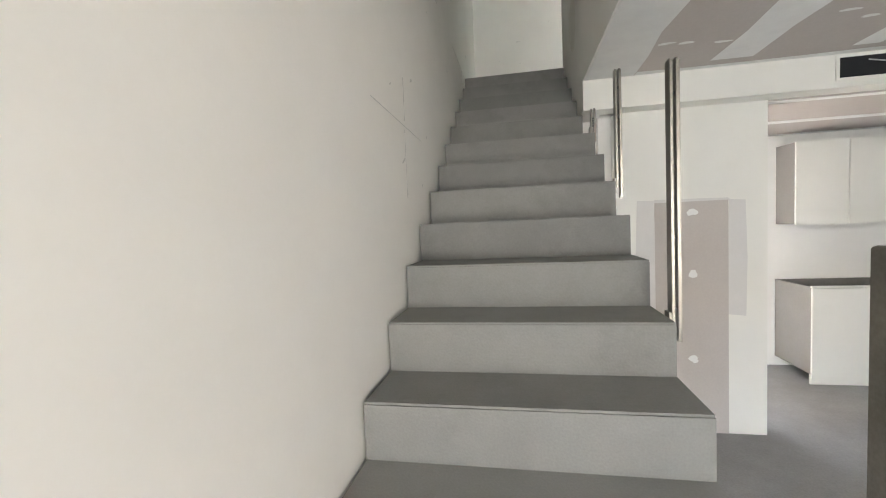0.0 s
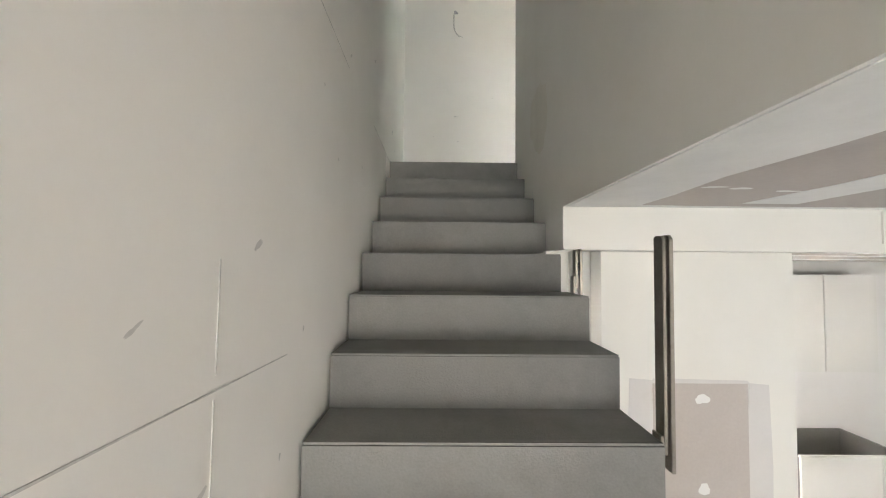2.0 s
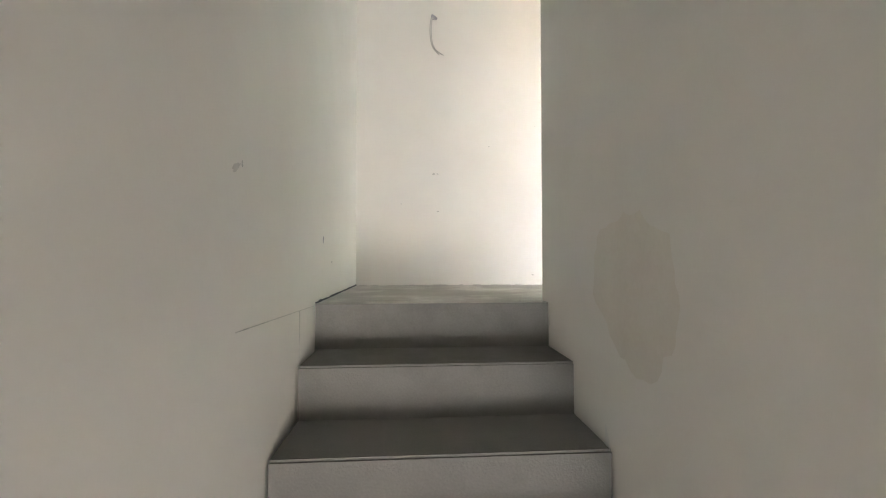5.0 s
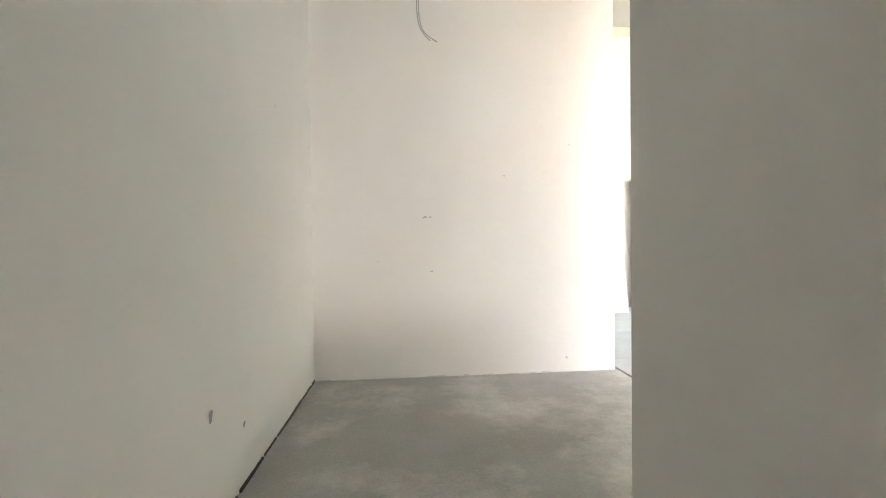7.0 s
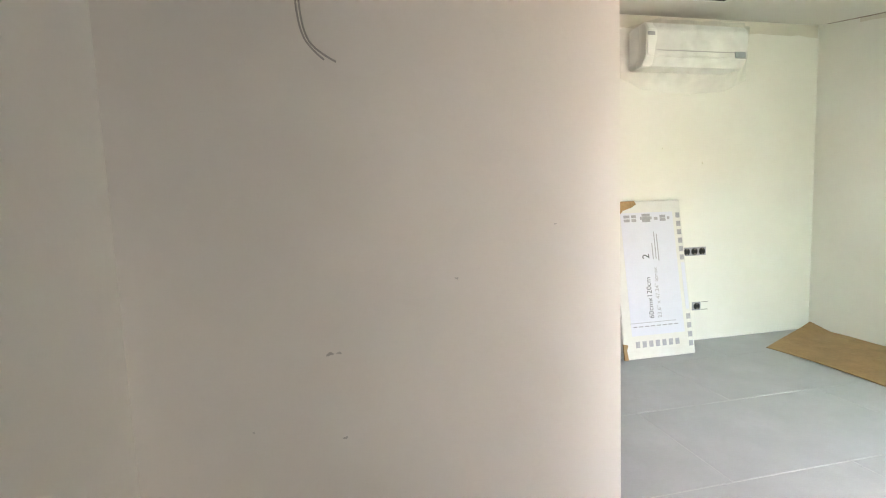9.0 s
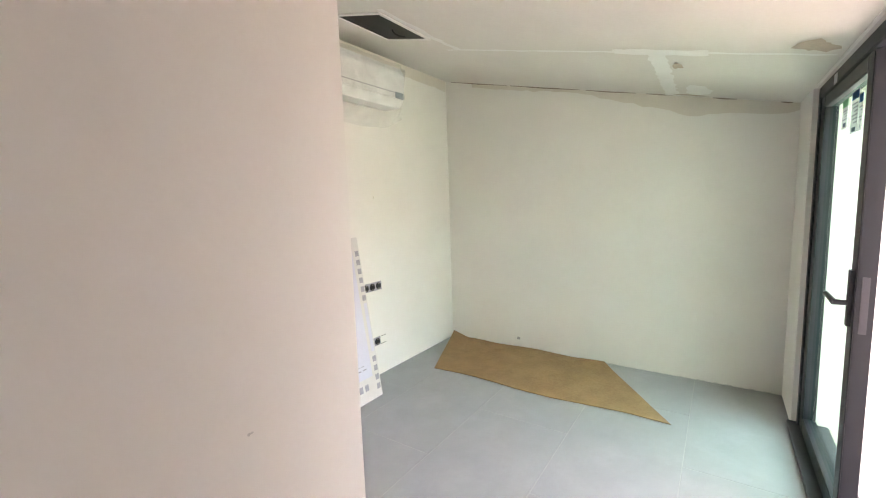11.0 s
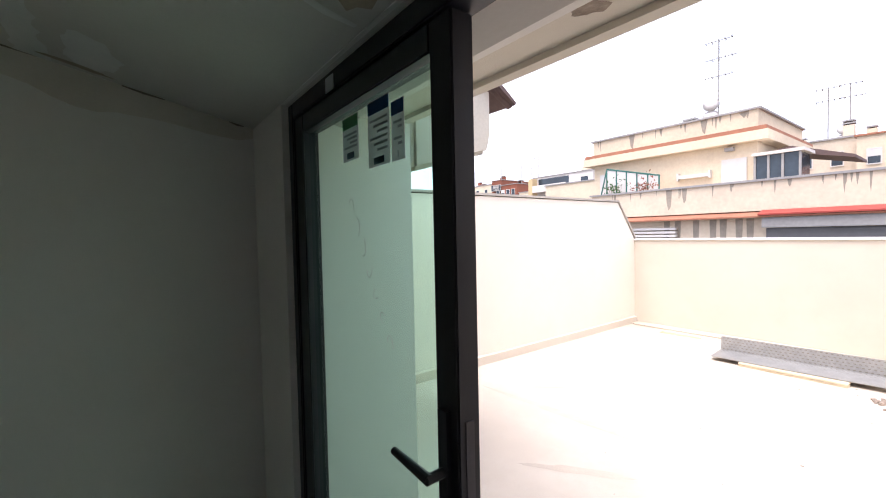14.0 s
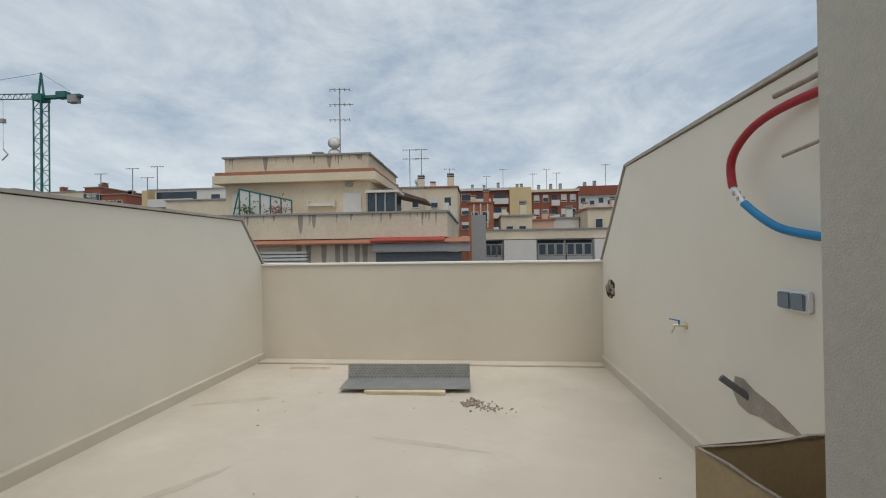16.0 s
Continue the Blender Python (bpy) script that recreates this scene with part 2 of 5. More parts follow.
def paper_material(name, base):
    """Thin printed paper that lets some daylight through."""
    m = material(name, base, 0.6, vary=0.05, scale=9, fine=60, bump=0)
    n, l = m.node_tree.nodes, m.node_tree.links
    tl = n.new("ShaderNodeBsdfTranslucent")
    tl.inputs["Color"].default_value = (*base, 1)
    ms = n.new("ShaderNodeMixShader")
    ms.inputs["Fac"].default_value = 0.45
    l.new(n["Principled BSDF"].outputs["BSDF"], ms.inputs[1])
    l.new(tl.outputs["BSDF"], ms.inputs[2])
    l.new(ms.outputs["Shader"], n["Material Output"].inputs["Surface"])
    return m


M_STICK_BLUE = paper_material("label_blue", (0.03, 0.16, 0.42))
M_STICK_GREEN = paper_material("label_green", (0.20, 0.55, 0.30))
M_STICK = paper_material("label_paper", (0.70, 0.73, 0.74))
M_STICK_INK = paper_material("label_grey_ink", (0.38, 0.40, 0.44))
M_STICK_DARK = paper_material("label_dark_ink", (0.10, 0.16, 0.22))


# ---- builders ----
def box(bm, x0, x1, y0, y1, z0, z1):
    v = [bm.verts.new(p) for p in ((x0, y0, z0), (x1, y0, z0), (x1, y1, z0), (x0, y1, z0), (x0, y0, z1), (x1, y0, z1), (x1, y1, z1), (x0, y1, z1))]
    for f in ((3, 2, 1, 0), (4, 5, 6, 7), (0, 1, 5, 4), (1, 2, 6, 5), (2, 3, 7, 6), (3, 0, 4, 7)):
        bm.faces.new([v[i] for i in f])
    return v


def prism(bm, points, axis, a, b):
    """A polygon drawn in the two other axes, drawn out along one axis from a to b."""
    def at(p, d):
        return {"x": (d, p[0], p[1]), "y": (p[0], d, p[1]), "z": (p[0], p[1], d)}[axis]
    lo = [bm.verts.new(at(p, a)) for p in points]
    hi = [bm.verts.new(at(p, b)) for p in points]
    bm.faces.new(lo)
    bm.faces.new(hi[::-1])
    for i in range(len(points)):
        j = (i + 1) % len(points)
        bm.faces.new((lo[j], lo[i], hi[i], hi[j]))


def rod(bm, a, b, r, seg=10, r2=None):
    """A round bar from a to b."""
    a, b = Vector(a), Vector(b)
    m = Matrix.Translation((a + b) / 2) @ (b - a).to_track_quat("Z", "Y").to_matrix().to_4x4()
    bmesh.ops.create_cone(bm, cap_ends=True, segments=seg, radius1=r, radius2=r if r2 is None else r2, depth=(b - a).length, matrix=m)


def part(name, bm, mat, parent=None, label="", bevel=0.0, smooth=False):
    bmesh.ops.recalc_face_normals(bm, faces=bm.faces)
    if bevel:
        bmesh.ops.bevel(bm, geom=list(bm.edges), offset=bevel, segments=2, affect="EDGES", clamp_overlap=True)
    me = bpy.data.meshes.new(name)
    bm.to_mesh(me)
    bm.free()
    if smooth:
        me.shade_smooth()
    me.materials.append(mat)
    ob = new(name, me)
    if parent:
        ob.parent = parent
    if label:
        tagged(ob, label)
    return ob


def boxes(name, mat, parent, *dims, label="", bevel=0.0):
    bm = bmesh.new()
    for d in dims:
        box(bm, *d)
    return part(name, bm, mat, parent, label, bevel)


def pieces(name, mat, parent, *dims):
    for d in dims:
        boxes(name, mat, parent, d)


def structure(ob, label="", category="wall"):
    return tagged(ob, label, category, kind="structure")


def thing(name, label, category, group=""):
    return tagged(new(name), label, category, group)


def tube(name, points, r, mat, parent=None, res=3):
    cu = bpy.data.curves.new(name, "CURVE")
    cu.dimensions, cu.bevel_depth, cu.bevel_resolution = "3D", r, res
    sp = cu.splines.new("NURBS")
    sp.points.add(len(points) - 1)
    for p, c in zip(sp.points, points):
        p.co = (*c, 1)
    sp.use_endpoint_u, sp.order_u = True, 3
    cu.use_fill_caps = True
    tmp = bpy.data.objects.new(name, cu)
    me = bpy.data.meshes.new_from_object(tmp)
    bpy.data.objects.remove(tmp)
    me.name = name
    me.materials.clear()
    me.materials.append(mat)
    ob = new(name, me)
    if parent:
        ob.parent = parent
    return ob


def blob(bm, cx, cz, rx, rz, put, seed, seg=22, rough=0.18):
    """An uneven flat patch; put(u, v) gives the place of a point."""
    rnd = random.Random(seed)
    vs = []
    ph = [rnd.uniform(0, 6.28) for _ in range(4)]
    for i in range(seg):
        a = 2 * math.pi * i / seg
        k = 1 + rough * (math.sin(2 * a + ph[0]) * 0.5 + math.sin(3 * a + ph[1]) * 0.4 + math.sin(7 * a + ph[2]) * 0.25) + rnd.uniform(-rough, rough) * 0.3
        vs.append(bm.verts.new(put(cx + rx * k * math.cos(a), cz + rz * k * math.sin(a))))
    bm.faces.new(vs)


# ---- the large structure ----
RISE, GOING, Z0 = 0.175, 0.27, 0.70          # step k: riser at (k-1)*GOING, top at Z0 + k*RISE
KF, UF, TF = -0.175, 2.80, 2.828             # kitchen floor, upper floor, terrace floor
XR, XT, XL = 0.935, 1.22, 5.80               # stairwell's right face, terrace side walls
YD, YN, XE = 3.14, 5.865, 4.49               # door wall, far wall, east wall of the upper room


def ceil_z(y):
    return 4.79 + 0.2275 * (y - YD)


bm = bmesh.new()
prism(bm, [(-4.0, -0.45), (-4.0, 2.6), (-2.75, 2.6), (-2.75, 4.05), (-1.8, 5.08), (2.9, 5.08), (2.9, 5.7), (YN + 0.2, 5.7), (YN + 0.2, -0.45)], "x", -0.2, 0)
wall_stair = structure(part("wall_stair", bm, M_PLASTER), "white plastered stairwell wall with scuffs and pencil lines")
bm = bmesh.new()
prism(bm, [(-2.75, 2.32), (1.863, 2.32), (1.863, 2.126), (2.25, 2.126), (2.25, KF), (3.05, KF), (3.05, 5.08), (-1.8, 5.08), (-2.75, 4.05)], "x", XR, 1.08)
wall_well = structure(part("wall_stairwell", bm, M_PLASTER), "white plastered wall beside the upper stair flight")
wall_landing = structure(boxes("wall_landing", M_PLASTER, None, (0, 1.445, 4.11, 4.25, UF - 0.2, 5.5)), "off-white plastered wall facing the stair head")
wall_far = structure(boxes("wall_far", M_PLASTER_WARM, None, (0, XE + 0.2, YN, YN + 0.2, UF - 0.3, 5.7)), "bright plastered wall of the upper room")
wall_east = structure(boxes("wall_east", M_PLASTER_WARM, None, (XE, XE + 0.2, YD, YN, UF - 0.3, 5.7)), "bright plastered side wall with unfinished top edge")
structure(boxes("wall_door", M_PLASTER_WARM, None, (4.045, XL, 2.56, YD, UF - 0.3, 5.1), (2.24, 4.045, 2.79, YD, 4.787, 5.1)), "plastered wall round the terrace door")
# the gap at x 1.56-1.95 is for the added side light
structure(boxes("wall_door_west", M_PLASTER_WARM, None, (1.08, 1.56, 2.95, 3.05, UF - 0.3, 5.1), (1.95, 2.24, 2.95, 3.05, UF - 0.3, 5.1), (1.56, 1.95, 2.95, 3.05, 4.7, 5.1), (1.56, 1.95, 2.95, 3.05, UF - 0.3, TF + 0.02)), "plastered wall between stair and terrace door")
structure(boxes("landing_floor", M_SCREED, None, (0, 1.46, 11 * GOING, YN, UF - 0.25, UF)), "pale cement screed floor, unfinished", "floor")
room_floor = structure(boxes("floor_room", M_GROUT, None, (1.46, XE, 3.05, YN, UF - 0.25, UF + 0.0078)), "grey large-format tiled floor with pale joints", "floor")
bm = bmesh.new()
prism(bm, [(2.9, ceil_z(2.9)), (YN, ceil_z(YN)), (YN, ceil_z(YN) + 0.2), (2.9, ceil_z(2.9) + 0.2)], "x", 0, XE)
structure(part("ceiling_upper", bm, M_CEIL), "sloping plasterboard ceiling with taped joints", "ceiling")
bm = bmesh.new()
prism(bm, [(-2.75, 2.6), (-2.75, 4.05), (-1.8, 5.08), (2.9, 5.08), (2.9, 4.76), (-1.7, 4.76), (-2.6, 3.85), (-2.6, 2.6)], "x", 0, XR)
structure(part("ceiling_stair", bm, M_CEIL), "plain stairwell ceiling", "ceiling")

# ground floor
structure(boxes("floor_kitchen", M_KITFLOOR, None, (0, XL + 0.2, -4.0, 3.5, KF - 0.3, KF)), "dark grey cement floor", "floor")
ceiling_kitchen = structure(boxes("ceiling_kitchen", M_BOARD, None, (1.08, XL, -4.0, 1.86, 2.32, 2.6)), "grey plasterboard ceiling with white filled joints", "ceiling")
ceiling_low = structure(boxes("ceiling_kitchen_low", M_BOARD, None, (2.13, XL, 2.02, 3.5, 2.11, 2.6)), "lowered plasterboard ceiling over the kitchen", "ceiling")
beam = structure(boxes("beam", M_LACQ, None, (XR + 0.004, XL, 1.86, 2.02, 2.12, 2.6)), "white boxed-in beam under the ceiling", "beam")
wall_pier = structure(boxes("wall_pier", M_LACQ, None, (1.17, 2.13, 2.02, 2.16, KF, 2.12)), "white plasterboard pier with an unpainted patch")
structure(boxes("wall_understair", M_PLASTER, None, (1.08, 2.13, 2.17, 2.3, KF, 2.6)), "shaded wall behind the pier")
structure(boxes("wall_kitchen", M_PLASTER, None, (2.0, 4.28, 3.5, 3.65, KF, 2.6), (5.08, XL + 0.2, 3.5, 3.65, KF, 2.6), (4.28, 5.08, 3.5, 3.65, 1.83, 2.6)), "white kitchen wall")
structure(boxes("wall_kitchen_east", M_PLASTER, None, (XL, XL + 0.2, -4.0, 3.5, KF, 2.6)), "white wall of the ground floor room")
structure(boxes("ceiling_entrance", M_CEIL, None, (0, 1.08, -4.0, -2.75, 2.4, 2.6)), "plain ceiling by the window wall", "ceiling")
structure(boxes("wall_window", M_PLASTER, None, (0, 0.1, -4.0, -3.8, KF, 2.6), (2.3, XL, -4.0, -3.8, KF, 2.6), (0.1, 2.3, -4.0, -3.8, 2.0, 2.6), (0.1, 2.3, -4.0, -3.8, KF, 0.35)), "unseen wall with a window opening added for daylight behind the stair foot")

# terrace
structure(boxes("terrace_floor", M_TERRACE, None, (XT, XL, -2.756, 2.99, 2.62, TF)), "beige waterproofed terrace floor, dusty", "floor")
bm = bmesh.new()
prism(bm, [(-2.956, 2.45), (-2.956, 4.14), (-2.756, 4.14), (-1.83, 5.16), (2.0, 5.16), (2.0, 2.45)], "x", 1.08, XT)
wall_tw = structure(part("wall_terrace_west", bm, M_RENDER), "high cream rendered terrace wall with a sloped end")
bm = bmesh.new()
prism(bm, [(-2.956, 2.3), (-2.956, 4.14), (-2.756, 4.14), (-2.27, 4.71), (2.56, 4.69), (2.56, 2.3)], "x", XL, XL + 0.2)
structure(part("wall_terrace_east", bm, M_RENDER), "cream rendered terrace wall with a sloped end")
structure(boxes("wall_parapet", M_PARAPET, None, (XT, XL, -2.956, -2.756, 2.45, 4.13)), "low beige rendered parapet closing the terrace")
structure(boxes("parapet_coping", M_COPING, None, (XT - 0.02, XL + 0.02, -2.985, -2.73, 4.13, 4.155), bevel=0.004), "white metal coping on the parapet", "trim")
for name, x0, x1, pts in (("coping_west", 1.06, 1.24, [(-2.77, 4.15), (-1.84, 5.17), (2.0, 5.17)]), ("coping_east", 5.78, 6.02, [(-2.77, 4.15), (-2.275, 4.72), (2.56, 4.70)])):
    bm = bmesh.new()
    top = [(y, z + 0.025) for y, z in pts]
    prism(bm, pts + top[::-1], "x", x0, x1)
    structure(part(name, bm, M_DARKCOPE), "thin metal coping on the terrace wall", "trim")
bm = bmesh.new()
for side, x in ((1, XT), (-1, XL)):
    prism(bm, [(x, TF), (x + side * 0.035, TF), (x + side * 0.03, TF + 0.09), (x, TF + 0.10)], "y", -2.756, 2.0 if side > 0 else 2.95)
structure(part("baseboard", bm, M_PARAPET), "rendered upstand along the terrace walls", "baseboard")
structure(boxes("parapet_step", M_TERRACE, None, (XT + 0.036, XL - 0.036, -2.756, -2.55, TF, TF + 0.02), bevel=0.008), "low raised strip at the parapet foot", "trim")
bm = bmesh.new()
prism(bm, [(2.0, 2.3), (2.0, 4.76), (1.97, 4.82), (1.97, 5.3), (2.95, 5.5), (2.95, 2.3)], "x", 1.95, 2.226)
structure(part("wall_pillar", bm, M_ROUGH, None, "", 0.012), "rough sand-coloured rendered wall beside the door")
bm = bmesh.new()
prism(bm, [(1.97, 4.78), (1.97, 5.3), (2.945, 5.5), (2.945, 4.74)], "x", XT, 1.945)
structure(part("wall_dormer_west", bm, M_ROUGH), "rendered dormer cheek above the added side window")
# unseen side light, added so daylight reaches the landing wall
win = structure(boxes("window_added", M_ALU, None, (1.56, 1.60, 2.98, 3.04, TF + 0.02, 4.7), (1.91, 1.95, 2.98, 3.04, TF + 0.02, 4.7), (1.60, 1.91, 2.98, 3.04, 4.65, 4.7), (1.60, 1.91, 2.98, 3.04, TF + 0.02, TF + 0.07)), "unseen glass side light added to daylight the landing", "window")
gl = boxes("pane", M_GLASS_CLEAR, win, (1.60, 1.91, 3.005, 3.015, TF + 0.07, 4.65))
gl.visible_shadow = False
# dormer cheek and soffit over the door
bm = bmesh.new()
prism(bm, [(2.045, 4.80), (2.08, 4.71), (2.555, 4.58), (2.555, 5.27), (2.045, 5.045)], "x", 4.03, XL)
structure(part("wall_dormer_cheek", bm, M_ROUGH, None, "", 0.02), "rendered dormer cheek with a rounded lower edge")
structure(boxes("door_soffit", M_RENDER, None, (2.226, 4.045, 2.61, 2.785, 4.82, 5.15), (2.226, 4.045, 2.56, 2.61, 4.80, 5.15)), "rendered soffit over the terrace door", "soffit")
for name, x0, x1 in (("eave_west", 1.1, 2.30), ("eave_east", 3.97, XL)):
    bm = bmesh.new()
    prism(bm, [(1.92, 4.99), (1.925, 4.975), (2.05, 5.05), (3.0, 5.46), (3.0, 5.49), (2.05, 5.08)], "x", x0, x1)
    rf = structure(part(name, bm, M_ROOFDARK), "dark tiled roof edge", "roof")
    for k in range(int((x1 - x0) / 0.2)):
        bm = bmesh.new()
        xx = x0 + 0.05 + 0.2 * k
        rod(bm, (xx, 1.915, 4.985), (xx, 2.06, 5.070), 0.024, 10, 0.03)
        rod(bm, (xx, 2.05, 5.068), (xx, 2.99, 5.475), 0.03, 10)
        part("roof_tile", bm, M_ROOFDARK, rf)
structure(boxes("house_base", M_F_BEIGE, None, (-0.2, XL + 0.2, -4.0, 6.06, -9.0, KF - 0.31)), "lower storeys of the house", "wall")
bm = bmesh.new()
box(bm, -1500, 1500, -1500, 1500, -9.2, -9.0)
structure(part("ground", bm, M_GROUND), "grey street level far below", "ground")

# ---- stair ----
stair = thing("staircase", "bare grey concrete staircase between white walls", "stairs")
for k in range(-4, 12):
    y0, y1, z1 = (k - 1) * GOING, k * GOING, Z0 + k * RISE
    right = 0.965 if k < 8 else XR - 0.003
    bm = bmesh.new()
    base = max(KF, z1 - RISE - 0.16)
    yb = y1 + 0.012
    prism(bm, [(y0, z1), (yb, z1), (yb, max(KF, z1 - 0.16)), (y0, base)], "x", 0.011, right)
    bmesh.ops.bevel(bm, geom=[e for e in bm.edges if all(abs(v.co.z - z1) < 1e-5 and abs(v.co.y - y0) < 1e-5 for v in e.verts)], offset=0.007, segments=2, affect="EDGES")
    step = part("step", bm, M_CONCRETE, stair)
    # nosing bevels get the painted edge light
    step.data.materials.append(M_NOSING)
    for f in step.data.polygons:
        if abs(f.normal.x) < 0.1 and 0.1 < f.normal.z < 0.95:
            f.material_index = 1
bm = bmesh.new()
box(bm, 0.004, XR - 0.003, 11 * GOING - 0.004, 11 * GOING - 0.0005, UF - RISE, UF - 0.001)
part("step", bm, M_CONCRETE, stair)


def stair_post(y, z0, z1):
    po = thing("stair_post", "brushed steel balustrade post of two joined bars on the stair edge", "post", "stair posts")
    bm = bmesh.new()
    prism(bm, [(y - 0.024, z0), (y + 0.024, z0), (y + 0.024, z1 - 0.004), (y + 0.016, z1), (y - 0.012, z1), (y - 0.024, z1 - 0.012)], "x", 0.974, 0.983)
    part("bar", bm, M_STEEL, po, bevel=0.0015)
    bm = bmesh.new()
    prism(bm, [(y - 0.024, z0 - 0.05), (y + 0.024, z0 - 0.05), (y + 0.024, z1 - 0.002), (y + 0.016, z1 + 0.002), (y - 0.012, z1 + 0.002), (y - 0.024, z1 - 0.010)], "x", 0.993, 1.004)
    part("bar", bm, M_STEEL, po, bevel=0.0015)
    for i in range(4):
        z = z0 + 0.06 + (z1 - z0 - 0.12) * i / 3.2
        bm = bmesh.new()
        rod(bm, (0.982, y, z), (0.995, y, z), 0.007, 10)
        part("pin", bm, M_ALUJAMB, po)
    boxes("fixing_plate", M_STEEL, po, (0.964, 0.972, y - 0.025, y + 0.025, z0 - 0.03, z0 + 0.05), bevel=0.002)


for y, zb, zt in ((-0.475, 0.52, 1.34), (0.355, 1.02, 1.895), (1.12, 1.54, 2.13), (1.83, 1.95, 2.12)):
    stair_post(y, zb, zt)

# ---- terrace door ----
door = structure(new("door_terrace"), "open sliding glass door with anthracite aluminium frame", "door")
D0, D1, DT = 2.24, 4.045, 4.785
boxes("frame", M_ALU, door, (D1 - 0.05, D1, 3.04, 3.115, TF, DT), (D0 - 0.004, D0 + 0.05, 2.99, 3.06, TF, DT), (D0 + 0.05, D1 - 0.05, 3.04, 3.115, DT - 0.06, DT), bevel=0.004)
boxes("threshold", M_ALUJAMB, door, (D0, D1, 2.97, YD + 0.02, UF, TF + 0.012), bevel=0.003)


def leaf(x0, x1, y0, y1, handle):
    lf = boxes("leaf", M_ALU, door, (x0, x0 + 0.075, y0, y1, TF + 0.015, DT - 0.062), (x1 - 0.085, x1, y0, y1, TF + 0.015, DT - 0.062),
               (x0 + 0.075, x1 - 0.085, y0, y1, DT - 0.125, DT - 0.062), (x0 + 0.075, x1 - 0.085, y0, y1, TF + 0.015, TF + 0.10), bevel=0.004)
    yc = (y0 + y1) / 2
    gl = boxes("pane", M_GLASS, lf, (x0 + 0.07, x1 - 0.08, yc - 0.006, yc + 0.006, TF + 0.095, DT - 0.13), label="green-tinted clear glass pane")
    gl.visible_shadow = False
    if handle:
        bm = bmesh.new()
        box(bm, x0 + 0.025, x0 + 0.055, y1, y1 + 0.012, 3.70, 3.92)
        rod(bm, (x0 + 0.04, y1, 3.79), (x0 + 0.04, y1 + 0.055, 3.79), 0.011, 10)
        rod(bm, (x0 + 0.035, y1 + 0.05, 3.79), (x0 + 0.165, y1 + 0.055, 3.80), 0.012, 10, 0.009)
        part("handle", bm, M_ALU, lf, "black lever handle", smooth=False)
        boxes("lock_plate", M_ALUJAMB, lf, (x0 - 0.002, x0, y0 + 0.018, y1 - 0.018, 3.68, 3.90), label="steel lock strip")


leaf(3.045, 3.99, 3.05, 3.108, True)
for x0, x1, y0, y1, z0, z1, mat in ((3.60, 3.66, 3.115, 3.117, 4.725, 4.77, M_STICK),):
    boxes("maker_plate", mat, door, (x0, x1, y0, y1, z0, z1), label="small white square label")


def glass_label(x0, x1, z0, z1, head, bars):
    lb = thing("glass_label", "paper product label stuck on the door glass", "label", "labels on the door glass")
    yb = 3.086
    boxes("sheet", M_STICK, lb, (x0, x1, yb, yb + 0.001, z0, z1))
    boxes("header", head, lb, (x0 + 0.002, x1 - 0.002, yb + 0.001, yb + 0.002, z1 - 0.035, z1 - 0.002))
    for i in range(bars):
        z = z1 - 0.05 - i * (z1 - z0 - 0.08) / bars
        boxes("printed_line", M_STICK_INK, lb, (x0 + 0.01, x1 - 0.012 - 0.02 * (i % 3), yb + 0.001, yb + 0.002, z - 0.006, z))
    boxes("printed_block", M_STICK_DARK, lb, (x0 + 0.03, x1 - 0.03, yb + 0.001, yb + 0.002, z0 + 0.006, z0 + 0.024))


glass_label(3.325, 3.441, 4.466, 4.641, M_STICK_BLUE, 6)
glass_label(3.255, 3.316, 4.466, 4.613, M_STICK_BLUE, 5)
glass_label(3.501, 3.608, 4.506, 4.636, M_STICK_GREEN, 4)

glass_marks = thing("glass_marks", "thin dark curled finger marks on the door glass", "marks")
mk = random.Random(8)
for k in range(7):
    x, z = 3.56 - 0.035 * k, 4.38 - 0.062 * k
    q = [(x + 0.016 * math.cos(0.9 * i + k), 3.0862, z + 0.022 * math.sin(0.9 * i + k) - 0.004 * i) for i in range(5)]
    tube("curl", q, 0.0007, M_CORD, glass_marks, 1)
soffit = bpy.data.objects["door_soffit"]
bm = bmesh.new()
blob(bm, 3.0, 2.72, 0.05, 0.035, lambda u, v: (u, v, 4.8185), 77, 18, 0.4)
part("cable_hole", bm, M_STONE, soffit, "ragged hole broken into the soffit")
bm = bmesh.new()
x = 2.3
while x < 4.0:
    w = mk.uniform(0.03, 0.10)
    box(bm, x, min(4.03, x + w), 2.77 - mk.uniform(0.002, 0.012), 2.784, 4.813, 4.8195)
    x += w + mk.uniform(0.0, 0.03)
part("mortar_edge", bm, M_CEMENT, soffit, "ragged dark mortar edge over the door frame")

# ---- stairwell marks ----
rnd = random.Random(4)


def mark_line(parent, name, mat, a, b, w, x=0.0015):
    """A thin line on the stair wall from a to b, each (y, z)."""
    (y0, z0), (y1, z1) = a, b
    d = Vector((y1 - y0, z1 - z0)).normalized() * w / 2
    bm = bmesh.new()
    prism(bm, [(y0 - d.y, z0 + d.x), (y0 + d.y, z0 - d.x), (y1 + d.y * 0.4, z1 - d.x * 0.4), (y1 - d.y * 0.4, z1 + d.x * 0.4)], "x", 0, x)
    return part(name, bm, mat, parent)


